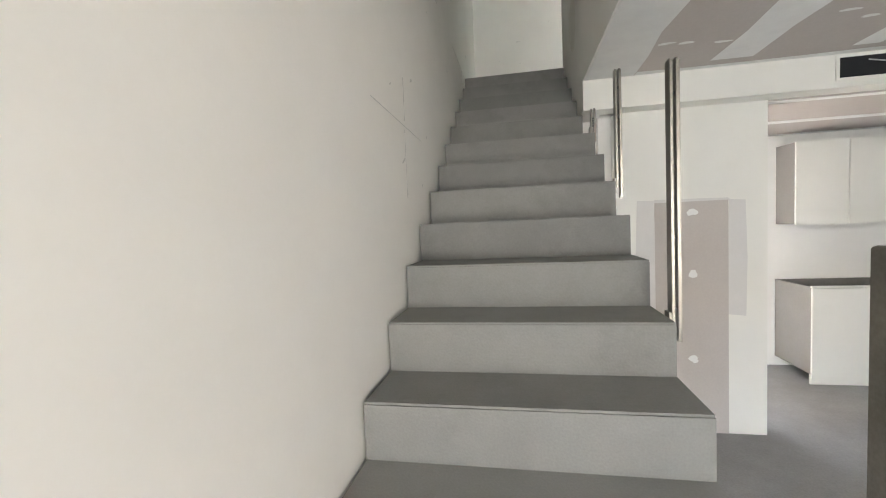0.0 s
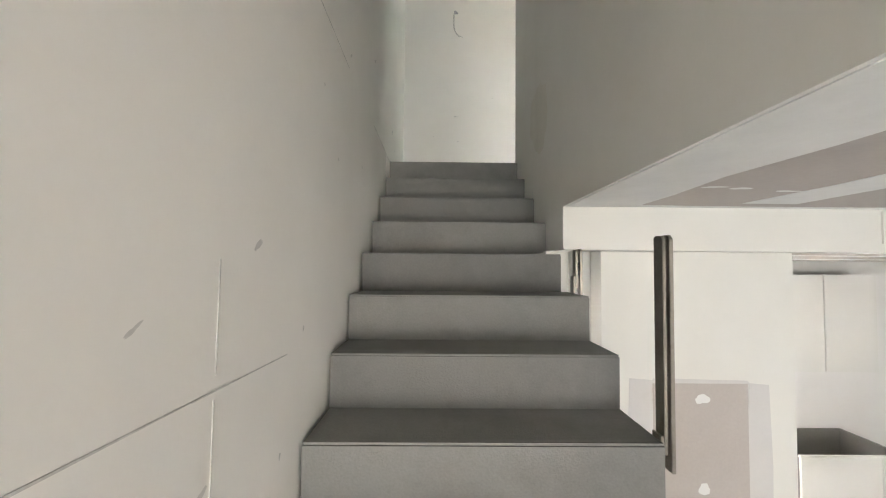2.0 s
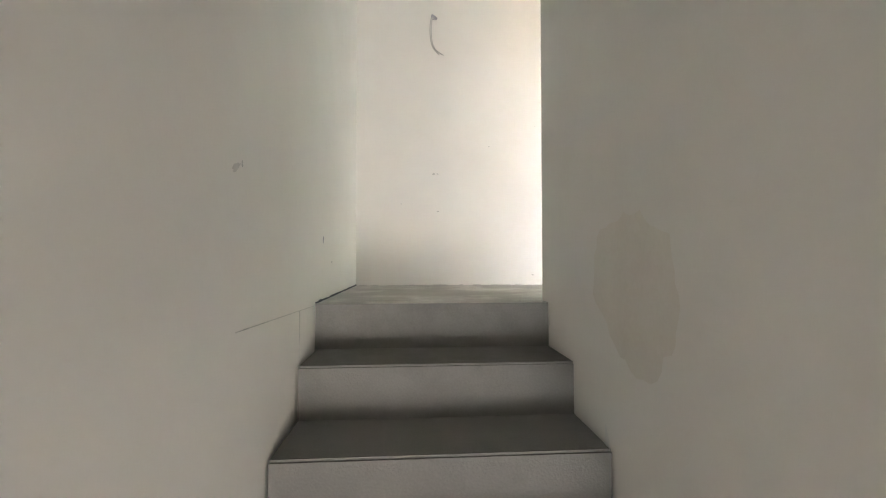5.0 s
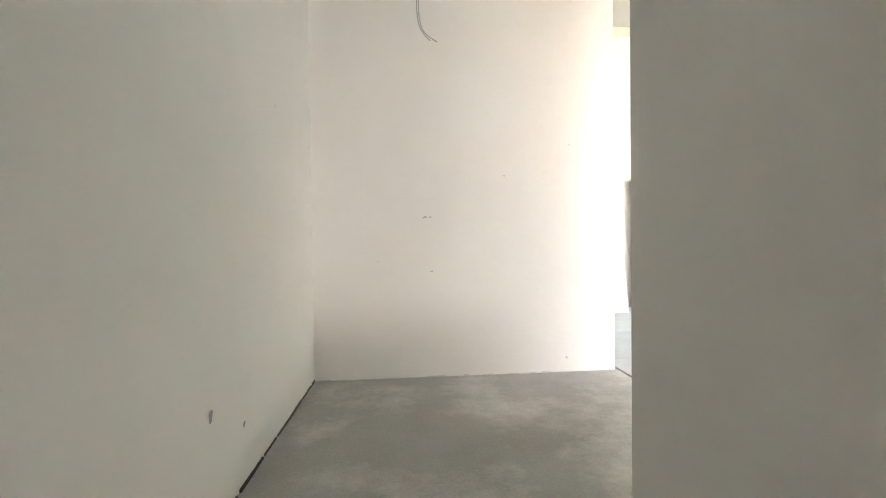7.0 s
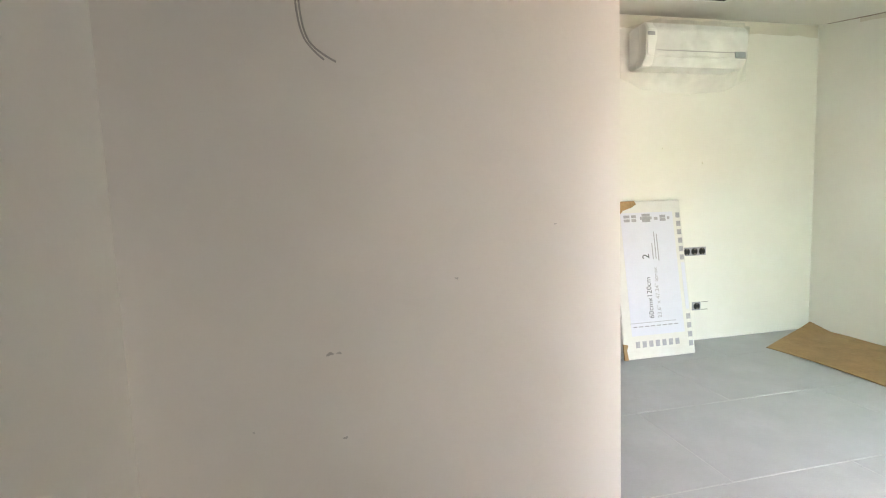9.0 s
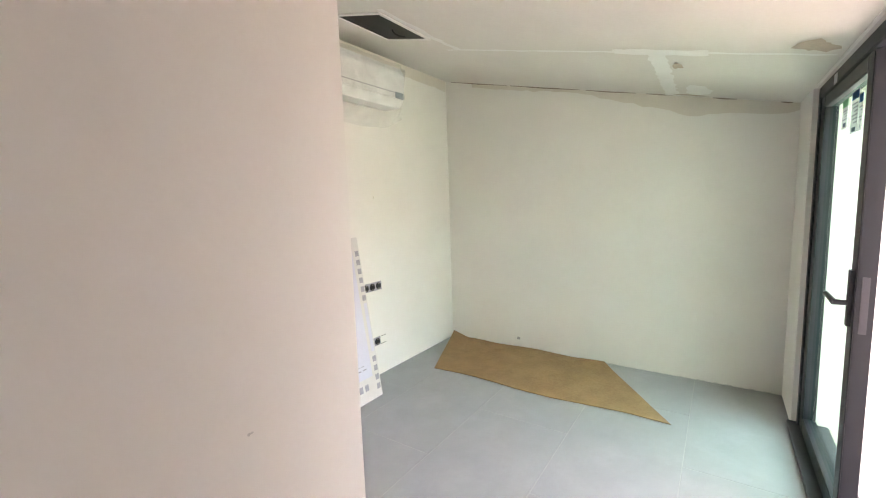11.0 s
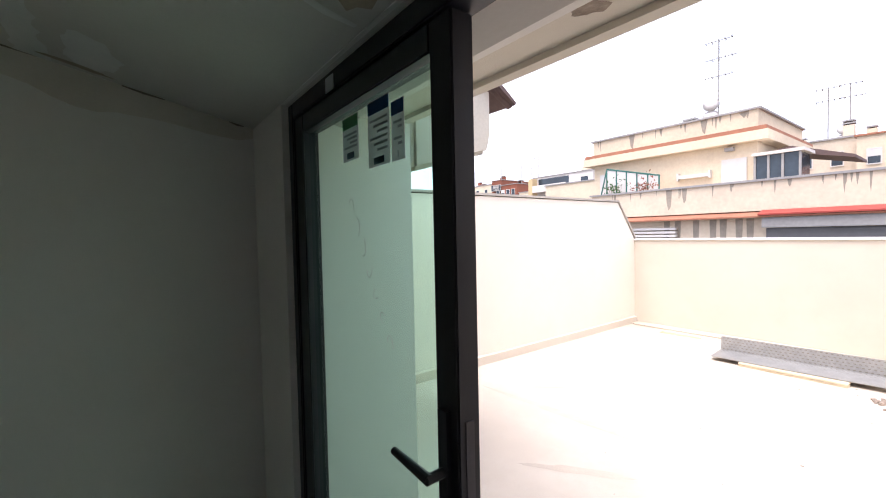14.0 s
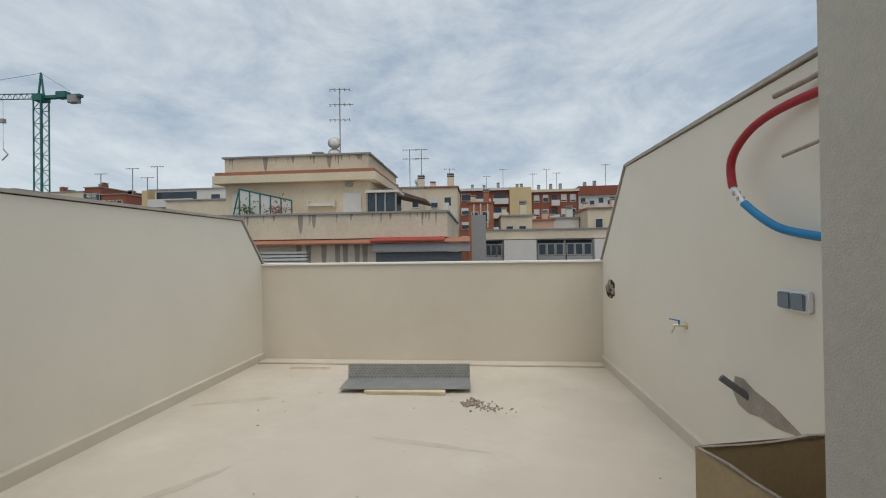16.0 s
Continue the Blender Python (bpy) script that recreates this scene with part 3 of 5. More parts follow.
mark_line(wall_stair, "scratch", M_PENCIL, (0.24, 1.846), (0.62, 1.836), 0.004)
mark_line(wall_stair, "scratch", M_PENCIL, (0.60, 1.836), (0.985, 1.825), 0.003)
mark_line(wall_stair, "scratch", M_PENCIL, (0.669, 2.05), (0.664, 1.86), 0.003)
mark_line(wall_stair, "scratch", M_PENCIL, (0.66, 1.82), (0.655, 1.52), 0.0016)
mark_line(wall_stair, "scratch", M_PENCIL, (1.0, 2.852), (1.60, 2.828), 0.0035)
mark_line(wall_stair, "scratch", M_PENCIL, (2.25, 2.815), (2.95, 2.795), 0.002)
mark_line(wall_stair, "scratch", M_PENCIL, (2.75, 2.80), (2.75, 2.64), 0.0016)
for y, z, a, b in ((0.62, 1.68, 0.024, 0.008), (0.81, 2.08, 0.02, 0.007), (0.474, 1.962, 0.014, 0.004), (2.238, 3.176, 0.022, 0.008), (1.628, 2.892, 0.014, 0.008), (1.256, 2.607, 0.006, 0.006)):
    bm = bmesh.new()
    blob(bm, y, z, a, b, lambda u, v: (0.002, u, v + (u - y) * 0.5), int(y * 1000), rough=0.3)
    part("scuff", bm, M_SCUFF, wall_stair)
for y, z, a in ((3.107, 3.06, 0.011), (3.29, 2.963, 0.007), (2.27, 3.19, 0.005), (1.1, 1.87, 0.006), (0.95, 1.6, 0.006), (1.45, 2.42, 0.006), (1.9, 2.5, 0.006), (3.6, 3.9, 0.004)):
    bm = bmesh.new()
    blob(bm, y, z, a, a * 1.2, lambda u, v: (0.002, u, v), int(y * 777), 12, 0.4)
    part("chip", bm, M_INKGREY if y > 3.0 and z < 3.1 else M_PENCIL, wall_stair)
# worn dirty joint along the landing's skirting line
bm = bmesh.new()
y = 2.98
while y < 4.1:
    s = rnd.uniform(0.03, 0.12)
    box(bm, 0, 0.003 + rnd.uniform(0, 0.003), y, min(4.105, y + s), UF + 0.0005, UF + rnd.uniform(0.004, 0.010))
    y += s + rnd.uniform(0, 0.02)
part("floor_joint", bm, M_INK, wall_stair, "dark ragged joint at the floor")
bm = bmesh.new()
x = 0.02
while x < 1.42:
    s = rnd.uniform(0.02, 0.10)
    box(bm, x, min(1.44, x + s), 4.106 - rnd.uniform(0, 0.004), 4.11, UF + 0.0005, UF + rnd.uniform(0.002, 0.007))
    x += s + rnd.uniform(0.0, 0.09)
part("floor_joint", bm, M_SCUFF, wall_landing, "ragged cement joint at the floor")
for x, z, a in ((0.52, 3.555, 0.009), (0.545, 3.556, 0.006), (0.55, 3.3, 0.006), (1.22, 3.9, 0.004), (1.2, 2.87, 0.008), (0.9, 3.75, 0.005), (0.3, 3.35, 0.004)):
    bm = bmesh.new()
    blob(bm, x, z, a, a * 0.7, lambda u, v: (u, 4.108, v), int(x * 777), 10, 0.5)
    part("chip", bm, M_PENCIL, wall_landing)
# damp ring on the stairwell wall
M_DAMP = material("damp_stain", (0.79, 0.755, 0.69), 0.92, vary=0.05, scale=5, fine=80, bump=0.03, second=(0.80, 0.77, 0.71), amount=1.0)
bm = bmesh.new()
blob(bm, 2.33, 2.90, 0.20, 0.20, lambda u, v: (XR - 0.0012, u, v), 31, 48, 0.16)
part("damp_patch", bm, M_DAMP, wall_well, "yellowish damp stain")
for k in (9, 10):
    yy, zz = (k - 1) * GOING, Z0 + k * RISE
    bm = bmesh.new()
    blob(bm, yy + 0.03, zz - 0.06, 0.03, 0.085, lambda u, v: (XR - 0.006, u, v), k, 16, 0.5)
    part("mortar_patch", bm, M_FILLER, wall_well)

# ceiling cable over the landing
cable = thing("ceiling_cable", "grey twin cable hanging out of the landing wall", "cable")
for dx, e in ((0, 0), (0.008, 0.022)):
    tube("wire", [(0.51 + dx, 4.11, 4.63), (0.50 + dx, 4.07, 4.62), (0.49 + dx, 4.06, 4.52), (0.50 + dx, 4.06, 4.42), (0.53 + dx, 4.07, 4.38), (0.555 + dx + e, 4.07, 4.36 - e * 0.2)], 0.0026, M_CORD, cable)
bm = bmesh.new()
blob(bm, 0.52, 4.635, 0.022, 0.02, lambda u, v: (u, 4.107, v), 9, 14, 0.4)
part("cable_outlet", bm, M_INKGREY, cable, "ragged hole in the plaster")

# ---- kitchen ----
base = thing("base_cabinet", "white kitchen base cabinet without a worktop", "cabinet")
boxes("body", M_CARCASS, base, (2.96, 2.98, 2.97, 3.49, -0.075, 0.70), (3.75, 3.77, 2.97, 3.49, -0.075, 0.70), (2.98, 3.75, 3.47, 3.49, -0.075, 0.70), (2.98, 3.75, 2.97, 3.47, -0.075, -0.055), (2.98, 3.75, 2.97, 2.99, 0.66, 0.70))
boxes("plinth", M_LACQ, base, (2.975, 3.74, 2.99, 3.01, KF, -0.075))
boxes("top_edge", M_LACQ, base, (2.955, 3.775, 2.945, 2.968, 0.695, 0.712))
for x0, x1 in ((2.96, 3.545), (3.549, 3.77)):
    boxes("door", M_LACQ, base, (x0, x1, 2.948, 2.968, -0.11, 0.69), bevel=0.002)
for i, (x0, x1) in enumerate(((2.97, 3.39), (3.394, 3.81))):
    up = thing("wall_cabinet", "white handleless kitchen wall cabinet", "cabinet", "kitchen wall cabinets")
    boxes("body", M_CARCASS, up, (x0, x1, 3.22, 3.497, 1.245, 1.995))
    boxes("door", M_LACQ, up, (x0 + 0.001, x1 - 0.001, 3.198, 3.218, 1.24, 1.998), bevel=0.002)
kd = structure(boxes("door_kitchen", M_DARKGREY, None, (4.33, 5.03, 3.55, 3.59, KF + 0.005, 1.79)), "dark grey interior door", "door")
boxes("frame", M_DARKGREY, kd, (4.28, 4.33, 3.495, 3.62, KF, 1.83), (5.03, 5.08, 3.495, 3.62, KF, 1.83), (4.33, 5.03, 3.495, 3.62, 1.79, 1.83))
bm = bmesh.new()
bmesh.ops.create_uvsphere(bm, u_segments=12, v_segments=8, radius=0.025, matrix=pose(4.39, 3.52, 0.85))
part("knob", bm, M_BLACK, kd, smooth=True)
vent = thing("air_vent", "black slot air vent in the white beam", "vent")
boxes("backing", M_BLACK, vent, (2.43, 3.3, 1.852, 1.858, 2.175, 2.295))
boxes("frame", M_LACQ, vent, (2.41, 2.43, 1.85, 1.858, 2.16, 2.31), (3.3, 3.32, 1.85, 1.858, 2.16, 2.31), (2.43, 3.3, 1.85, 1.858, 2.295, 2.31), (2.43, 3.3, 1.85, 1.858, 2.16, 2.175))
for i in range(2):
    bm = bmesh.new()
    rod(bm, (2.58 + 0.2 * i, 1.851, 2.27), (2.95 + 0.3 * i, 1.851, 2.20), 0.004, 8)
    part("cable", bm, M_CORD, vent)
# unpainted patch and filler spots on the pier
boxes("bare_patch", M_BOARD, wall_pier, (1.42, 1.89, 2.0165, 2.02, KF, 1.475), label="unpainted grey plasterboard patch")
M_SMEAR = material("thin_filler", (0.68, 0.655, 0.625), 0.9, vary=0.03, scale=5, fine=70, bump=0.06)
bm = bmesh.new()
for x0, x1, z0, z1 in ((1.30, 1.42, 0.6, 1.49), (1.89, 2.0, 0.68, 1.47), (1.42, 1.89, 1.475, 1.49)):
    bw = [(x0, z0), (x1, z0 - 0.01), (x1 + 0.008, (z0 + z1) / 2), (x1 - 0.004, z1), (x0 + 0.006, z1 + 0.008), (x0 - 0.01, (z0 + z1) / 2)]
    prism(bm, bw, "y", 2.0172, 2.02)
part("filler_band", bm, M_SMEAR, wall_pier, "smeared joint filler")
for z in (1.40, 0.968, 0.36):
    bm = bmesh.new()
    blob(bm, 1.665, z, 0.032, 0.026, lambda u, v: (u, 2.0148, v), int(z * 99), 16, 0.3)
    part("filler_spot", bm, M_FILLER, wall_pier)
# white joints on the grey boards of both ceilings
bm = bmesh.new()
for x0, x1, y0, y1, z in ((XR + 0.012, 1.24, -2.7, 1.85, 2.317), (1.26, XL, 1.80, 1.86, 2.319), (1.66, 1.90, -3.9, 1.72, 2.3185), (2.40, 2.56, -3.9, 1.72, 2.3185), (3.2, 3.4, -3.9, 1.72, 2.3185), (1.24, 1.66, 0.1, 0.28, 2.3185), (1.9, 2.4, -0.9, -0.7, 2.3185)):
    steps = 14
    lx = x1 - x0 < y1 - y0
    pts, back = [], []
    for i in range(steps + 1):
        k = i / steps
        j = rnd.uniform(-0.018, 0.018)
        if lx:
            pts.append((x0 + (0 if x0 < 1.1 else j), y0 + (y1 - y0) * k))
            back.append((x1 + rnd.uniform(-0.018, 0.018), y0 + (y1 - y0) * k))
        else:
            pts.append((x0 + (x1 - x0) * k, y0 + j))
            back.append((x0 + (x1 - x0) * k, min(1.858, y1 + rnd.uniform(-0.018, 0.018))))
    prism(bm, pts + back[::-1], "z", z, 2.3205)
part("filled_joint", bm, M_FILLER, ceiling_kitchen, "white filled joints")
bm = bmesh.new()
for x, y in ((1.406, 1.38), (1.60, 1.42), (1.30, 1.36), (2.2, 1.3), (2.05, 1.2)):
    blob(bm, x, y, 0.045, 0.016, lambda u, v: (u, v, 2.3168), int(x * 100), 14, 0.3)
part("filler_spots", bm, M_FILLER, ceiling_kitchen)
bm = bmesh.new()
for x0, x1, y0, y1 in ((2.14, 5.7, 2.03, 2.09), (2.14, 5.7, 2.74, 2.85), (2.14, 5.7, 3.42, 3.49)):
    box(bm, x0, x1, y0, y1, 2.1075, 2.1105)
part("filled_joint", bm, M_FILLER, ceiling_low, "white filled joints")

# ---- upper room ----
ac = thing("air_conditioner", "white wall air conditioner wrapped in clear plastic film", "air conditioner")
bm = bmesh.new()
prism(bm, [(5.862, 4.98), (5.70, 4.975), (5.655, 5.03), (5.645, 5.22), (5.68, 5.275), (5.862, 5.28)], "x", 2.70, 3.56)
part("casing", bm, M_ACWHITE, ac, bevel=0.008)
boxes("louvre", M_ACWHITE, ac, (2.78, 3.44, 5.648, 5.668, 5.035, 5.062), label="white air louvre", bevel=0.003)
boxes("slot", M_INKGREY, ac, (2.78, 3.44, 5.6435, 5.647, 5.066, 5.071))
boxes("display", M_PLASTIC_G, ac, (3.44, 3.53, 5.640, 5.648, 5.03, 5.075), label="dark display window")
boxes("badge", M_INKGREY, ac, (2.70, 2.76, 5.642, 5.645, 5.17, 5.195))
bm = bmesh.new()
nu, nv = 46, 22
grid = []
for i in range(nu):
    col = []
    u = i / (nu - 1)
    for j in range(nv):
        v = j / (nv - 1)
        x = 2.60 + 1.16 * u
        edge = min(1, 6 * u, 5 * (1 - u))
        low = 4.87 - 0.05 * math.sin(math.pi * u) + 0.07 * (1 - edge)
        z = low + (5.29 - low) * v
        bulge = 0.235 * edge * min(1.0, 0.12 + 2.1 * v) if v < 0.93 else 0.2 * edge
        crease = 0.010 * math.sin(31 * u + 9 * v) + 0.012 * noise.noise(Vector((x * 9, z * 14, 3.0)))
        col.append(bm.verts.new((x, 5.857 - max(0.004, bulge + crease * edge), z)))
    grid.append(col)
for i in range(nu - 1):
    for j in range(nv - 1):
        bm.faces.new((grid[i][j], grid[i + 1][j], grid[i + 1][j + 1], grid[i][j + 1]))
film = part("plastic_wrap", bm, M_FILM, ac, "crumpled clear protective film")
film.visible_shadow = False


def text_plate(name, body, size, parent, m, mat=None):
    cu = bpy.data.curves.new(name, "FONT")
    cu.body, cu.size, cu.extrude = body, size, 0.0004
    tmp = bpy.data.objects.new(name, cu)
    me = bpy.data.meshes.new_from_object(tmp)
    bpy.data.objects.remove(tmp)
    me.materials.clear()
    me.materials.append(mat or M_INK)
    ob = new(name, me)
    ob.parent, ob.matrix_local = parent, m
    return ob


def tile_carton(x, lean_top, lean_bottom, label, width=0.60, tall=1.19, upside=True):
    """A flat carton of tiles leaning on the far wall; local x along the wall, z up its face."""
    ct = thing("tile_carton", label, "carton", "leaning tile cartons")
    ang = math.degrees(math.atan2(lean_bottom - lean_top, tall))
    ct.matrix_basis = pose(x, YN - lean_bottom, UF + 0.012, -ang, 0, 0)
    rn = random.Random(int(x * 100))
    bm = bmesh.new()
    box(bm, 0, width, 0, 0.055, 0, tall)
    bmesh.ops.bevel(bm, geom=list(bm.edges), offset=0.005, segments=2, affect="EDGES")
    part("box", bm, M_CARTON, ct)
    boxes("printed_panel", M_LILAC, ct, (0.075, width - 0.075, -0.0012, 0, 0.17, tall - 0.09), label="pale lilac printed panel")
    return ct, rn


c1, rn = tile_carton(2.48, 0.088, 0.275, "white printed tile carton with a torn brown corner")
pieces("brand_block", M_INKGREY, c1, *[(0.10 + 0.056 * i, 0.10 + 0.056 * i + 0.034, -0.0012, 0, 0.082, 0.128) for i in range(7)])
boxes("rule", M_INKGREY, c1, (0.07, 0.46, -0.002, -0.0012, 0.262, 0.266))
pieces("small_print", M_INKGREY, c1, *[(0.09 + 0.05 * i, 0.125 + 0.05 * i, -0.002, -0.0012, 0.232, 0.240) for i in range(8)])
text_plate("size_print", "60cmx120cm", 0.058, c1, pose(0.275, -0.0016, 0.29, 90, -90, 0))
text_plate("inch_print", "23.6\" x 47.24\" aprox", 0.046, c1, pose(0.34, -0.0016, 0.29, 90, -90, 0), M_INKGREY)
text_plate("count_print", "2", 0.085, c1, pose(0.285, -0.0016, 0.74, 90, -90, 0))
pieces("count_lines", M_INKGREY, c1, (0.315, 0.322, -0.002, -0.0012, 0.74, 0.86), (0.34, 0.347, -0.002, -0.0012, 0.74, 0.95), (0.362, 0.369, -0.002, -0.0012, 0.72, 0.93))
pieces("symbol_strip", M_INKGREY, c1, *[(width0, width0 + 0.035, -0.0012, 0, z0, z0 + 0.04) for width0, z0 in [(0.552, 0.06 + 0.068 * i) for i in range(4)] + [(0.552, 0.72 + 0.066 * i) for i in range(6)]])
boxes("side_strip", M_LILAC, c1, (0.555, 0.585, -0.0012, 0, 0.34, 0.70))
pieces("symbol_row", M_INKGREY, c1, *[(x0, x0 + w, -0.002, -0.0012, z0, z0 + 0.022) for x0, w, z0 in ((0.10, 0.05, 1.03), (0.10, 0.05, 1.06), (0.165, 0.04, 1.03), (0.165, 0.04, 1.06), (0.24, 0.10, 1.045), (0.255, 0.07, 1.025), (0.255, 0.07, 1.068), (0.36, 0.03, 1.04), (0.41, 0.05, 1.03), (0.41, 0.05, 1.055), (0.475, 0.02, 1.04))])
bm = bmesh.new()
prism(bm, [(-0.004, 1.19), (0.20, 1.192), (0.215, 1.165), (0.17, 1.14), (0.10, 1.12), (0.07, 1.09), (0.03, 1.12), (-0.006, 1.0)], "y", -0.006, 0.012)
part("torn_corner", bm, M_CARD, c1, "torn brown cardboard corner")
bm = bmesh.new()
prism(bm, [(-0.003, 0.0), (0.03, 0.0), (0.022, 0.07), (0.035, 0.11), (-0.003, 0.12)], "y", -0.003, 0.01)
part("torn_edge", bm, M_CARD, c1)
c2, rn = tile_carton(1.73, 0.08, 0.30, "white printed tile carton with a loose cardboard flap")
pieces("brand_block", M_INK, c2, *[(0.06 + 0.06 * i, 0.06 + 0.06 * i + 0.044, -0.0014, 0, 0.98, 1.05) for i in range(7)])
pieces("small_print", M_INKGREY, c2, *[(0.05 + 0.09 * i, 0.12 + 0.09 * i, -0.002, -0.0012, 0.905, 0.918) for i in range(5)], *[(0.05 + 0.13 * i, 0.14 + 0.13 * i, -0.002, -0.0012, 0.85, 0.862) for i in range(4)])
text_plate("size_print", "60cmx120cm", 0.068, c2, pose(0.03, -0.0016, 0.68, 90, 0, 0))
text_plate("inch_print", "23.6\" x 47.24\" aprox", 0.046, c2, pose(0.03, -0.0016, 0.62, 90, 0, 0), M_INKGREY)
text_plate("count_print", "2", 0.085, c2, pose(0.44, -0.0016, 0.70, 90, 0, 0))
bm = bmesh.new()
prism(bm, [(0.20, 1.20), (0.33, 1.205), (0.45, 1.04), (0.32, 1.02)], "y", -0.016, -0.010)
prism(bm, [(0.20, 1.198), (0.33, 1.203), (0.33, 1.215), (0.20, 1.21)], "y", -0.016, 0.05)
part("flap", bm, M_CARD, c2, "loose brown cardboard flap")


def socket_row(x0, z0, count, cover):
    so = thing("wall_socket", "black socket inserts in an unfinished wall box", "socket", "sockets on the far wall")
    boxes("plate", M_INKGREY, so, (x0, x0 + 0.072 * count + 0.01, YN - 0.006, YN, z0, z0 + 0.07), bevel=0.002)
    for i in range(count):
        xc = x0 + 0.041 + 0.072 * i
        bm = bmesh.new()
        rod(bm, (xc, YN - 0.013, z0 + 0.035), (xc, YN - 0.006, z0 + 0.035), 0.027, 18)
        part("insert", bm, M_BLACK, so)
        pieces("contact", M_STEEL, so, (xc - 0.006, xc + 0.006, YN - 0.0145, YN - 0.013, z0 + 0.012, z0 + 0.02), (xc - 0.006, xc + 0.006, YN - 0.0145, YN - 0.013, z0 + 0.05, z0 + 0.058))
    if cover:
        pieces("bracket", M_STEEL, so, (x0 + 0.085, x0 + 0.145, YN - 0.012, YN - 0.008, z0 + 0.002, z0 + 0.006), (x0 + 0.085, x0 + 0.145, YN - 0.012, YN - 0.008, z0 + 0.066, z0 + 0.070))


socket_row(3.185, 3.525, 3, False)
socket_row(3.285, 3.065, 1, True)
for x, z, a in ((3.37, 4.28, 0.012), (3.0, 4.4, 0.006), (4.1, 3.4, 0.004)):
    bm = bmesh.new()
    blob(bm, x, z, a * 0.6, a, lambda u, v: (u, YN - 0.002, v), int(x * 91), 10, 0.5)
    part("chip", bm, M_STAIN, wall_far)
bm = bmesh.new()
blob(bm, 5.115, 2.90, 0.016, 0.016, lambda u, v: (XE - 0.002, u, v), 3, 14, 0.2)
part("pipe_hole", bm, M_CORD, wall_east, "small round hole near the floor")
# unpainted band under the ceiling on two walls
M_BAND = material("bare_plaster", (0.74, 0.69, 0.61), 0.92, vary=0.05, scale=3, fine=80, bump=0.06)
bm = bmesh.new()
up, lo = [], []
for i in range(40):
    y = YD + 0.002 + (YN - YD - 0.3) * i / 39
    up.append((y, ceil_z(y) - 0.002))
    w = 0.025 + 0.10 * max(0, 1 - abs(y - 3.75) / 0.75) + rnd.uniform(0, 0.02)
    lo.append((y, ceil_z(y) - w))
prism(bm, lo + up[::-1], "x", XE - 0.002, XE)
part("bare_band", bm, M_BAND, wall_east, "unpainted plaster under the ceiling")
bm = bmesh.new()
zc = ceil_z(YN)
lo = [(1.6 + 2.88 * i / 30, zc - 0.085 - rnd.uniform(0, 0.02)) for i in range(31)]
prism(bm, lo + [(4.48, zc - 0.003), (1.6, zc - 0.003)], "y", YN - 0.002, YN)
part("bare_band", bm, M_BAND, wall_far, "unpainted plaster under the ceiling")
# dark shrinkage crack along the ceiling
for y0, y1 in ((5.80, 5.20), (5.17, 4.55), (4.50, 4.12), (4.05, 3.86), (3.62, 3.48), (3.24, 3.18)):
    bm = bmesh.new()
    w = rnd.uniform(0.005, 0.010)
    prism(bm, [(y0, ceil_z(y0) - 0.0005), (y1, ceil_z(y1) - 0.0005), (y1, ceil_z(y1) - w * 0.4), ((y0 + y1) / 2, ceil_z((y0 + y1) / 2) - w), (y0, ceil_z(y0) - w * 0.5)], "x", XE - 0.004, XE)
    part("crack", bm, M_STONE, wall_east, "dark crack under the ceiling")
# ragged skirting joints
bm = bmesh.new()
y = 3.2
while y < 5.8:
    s = rnd.uniform(0.03, 0.12)
    box(bm, XE - 0.003 - rnd.uniform(0, 0.004), XE, y, y + s * 0.5, UF + 0.008, UF + 0.010 + rnd.uniform(0, 0.006))
    y += s * 0.5 + rnd.uniform(0, 0.06)
part("floor_joint", bm, M_SCUFF, wall_east, "ragged mortar at the floor")

# ceiling joints, filler and hatch
ceil = bpy.data.objects["ceiling_upper"]


def on_ceiling(u, v, d=0.003):
    return (u, v, ceil_z(v) - d)


bm = bmesh.new()


def strip(a, b, w, d, n=26, jag=0.3):
    a, b = Vector(a), Vector(b)
    t = (b - a).normalized()
    s = Vector((-t.y, t.x))
    rows = []
    for i in range(n + 1):
        p = a.lerp(b, i / n)
        rows.append((bm.verts.new(on_ceiling(*(p + s * w * (0.5 + rnd.uniform(-jag, jag))), d)), bm.verts.new(on_ceiling(*(p - s * w * (0.5 + rnd.uniform(-jag, jag))), d))))
    for p, q in zip(rows, rows[1:]):
        bm.faces.new((p[0], q[0], q[1], p[1]))


strip((3.335, 5.1), (3.35, 3.16), 0.030, 0.003)
strip((3.34, 3.85), (4.48, 3.87), 0.085, 0.004, 30, 0.12)
strip((3.33, 4.05), (3.34, 3.62), 0.10, 0.0045, 14, 0.15)
strip((3.08, 5.04), (3.34, 5.0), 0.04, 0.0035, 8)
strip((2.6, 5.03), (3.14, 5.03), 0.05, 0.003, 8)
blob(bm, 4.25, 3.70, 0.15, 0.085, lambda u, v: on_ceiling(u, v, 0.005), 8, 26, 0.25)
part("filled_joint", bm, M_FILLER, ceil, "rough white joint filler")
bm = bmesh.new()
blob(bm, 3.22, 3.245, 0.09, 0.06, lambda u, v: on_ceiling(u, v, 0.003), 5, 20, 0.4)
blob(bm, 3.60, 3.77, 0.07, 0.022, lambda u, v: on_ceiling(u, v, 0.0055), 6, 16, 0.4)
blob(bm, 4.42, 3.75, 0.02, 0.10, lambda u, v: on_ceiling(u, v, 0.0056), 12, 16, 0.3)
part("bare_spot", bm, material("bare_board", (0.47, 0.385, 0.30), 0.92, vary=0.1, scale=6, fine=80, bump=0.1), ceil, "bare brown board spots")
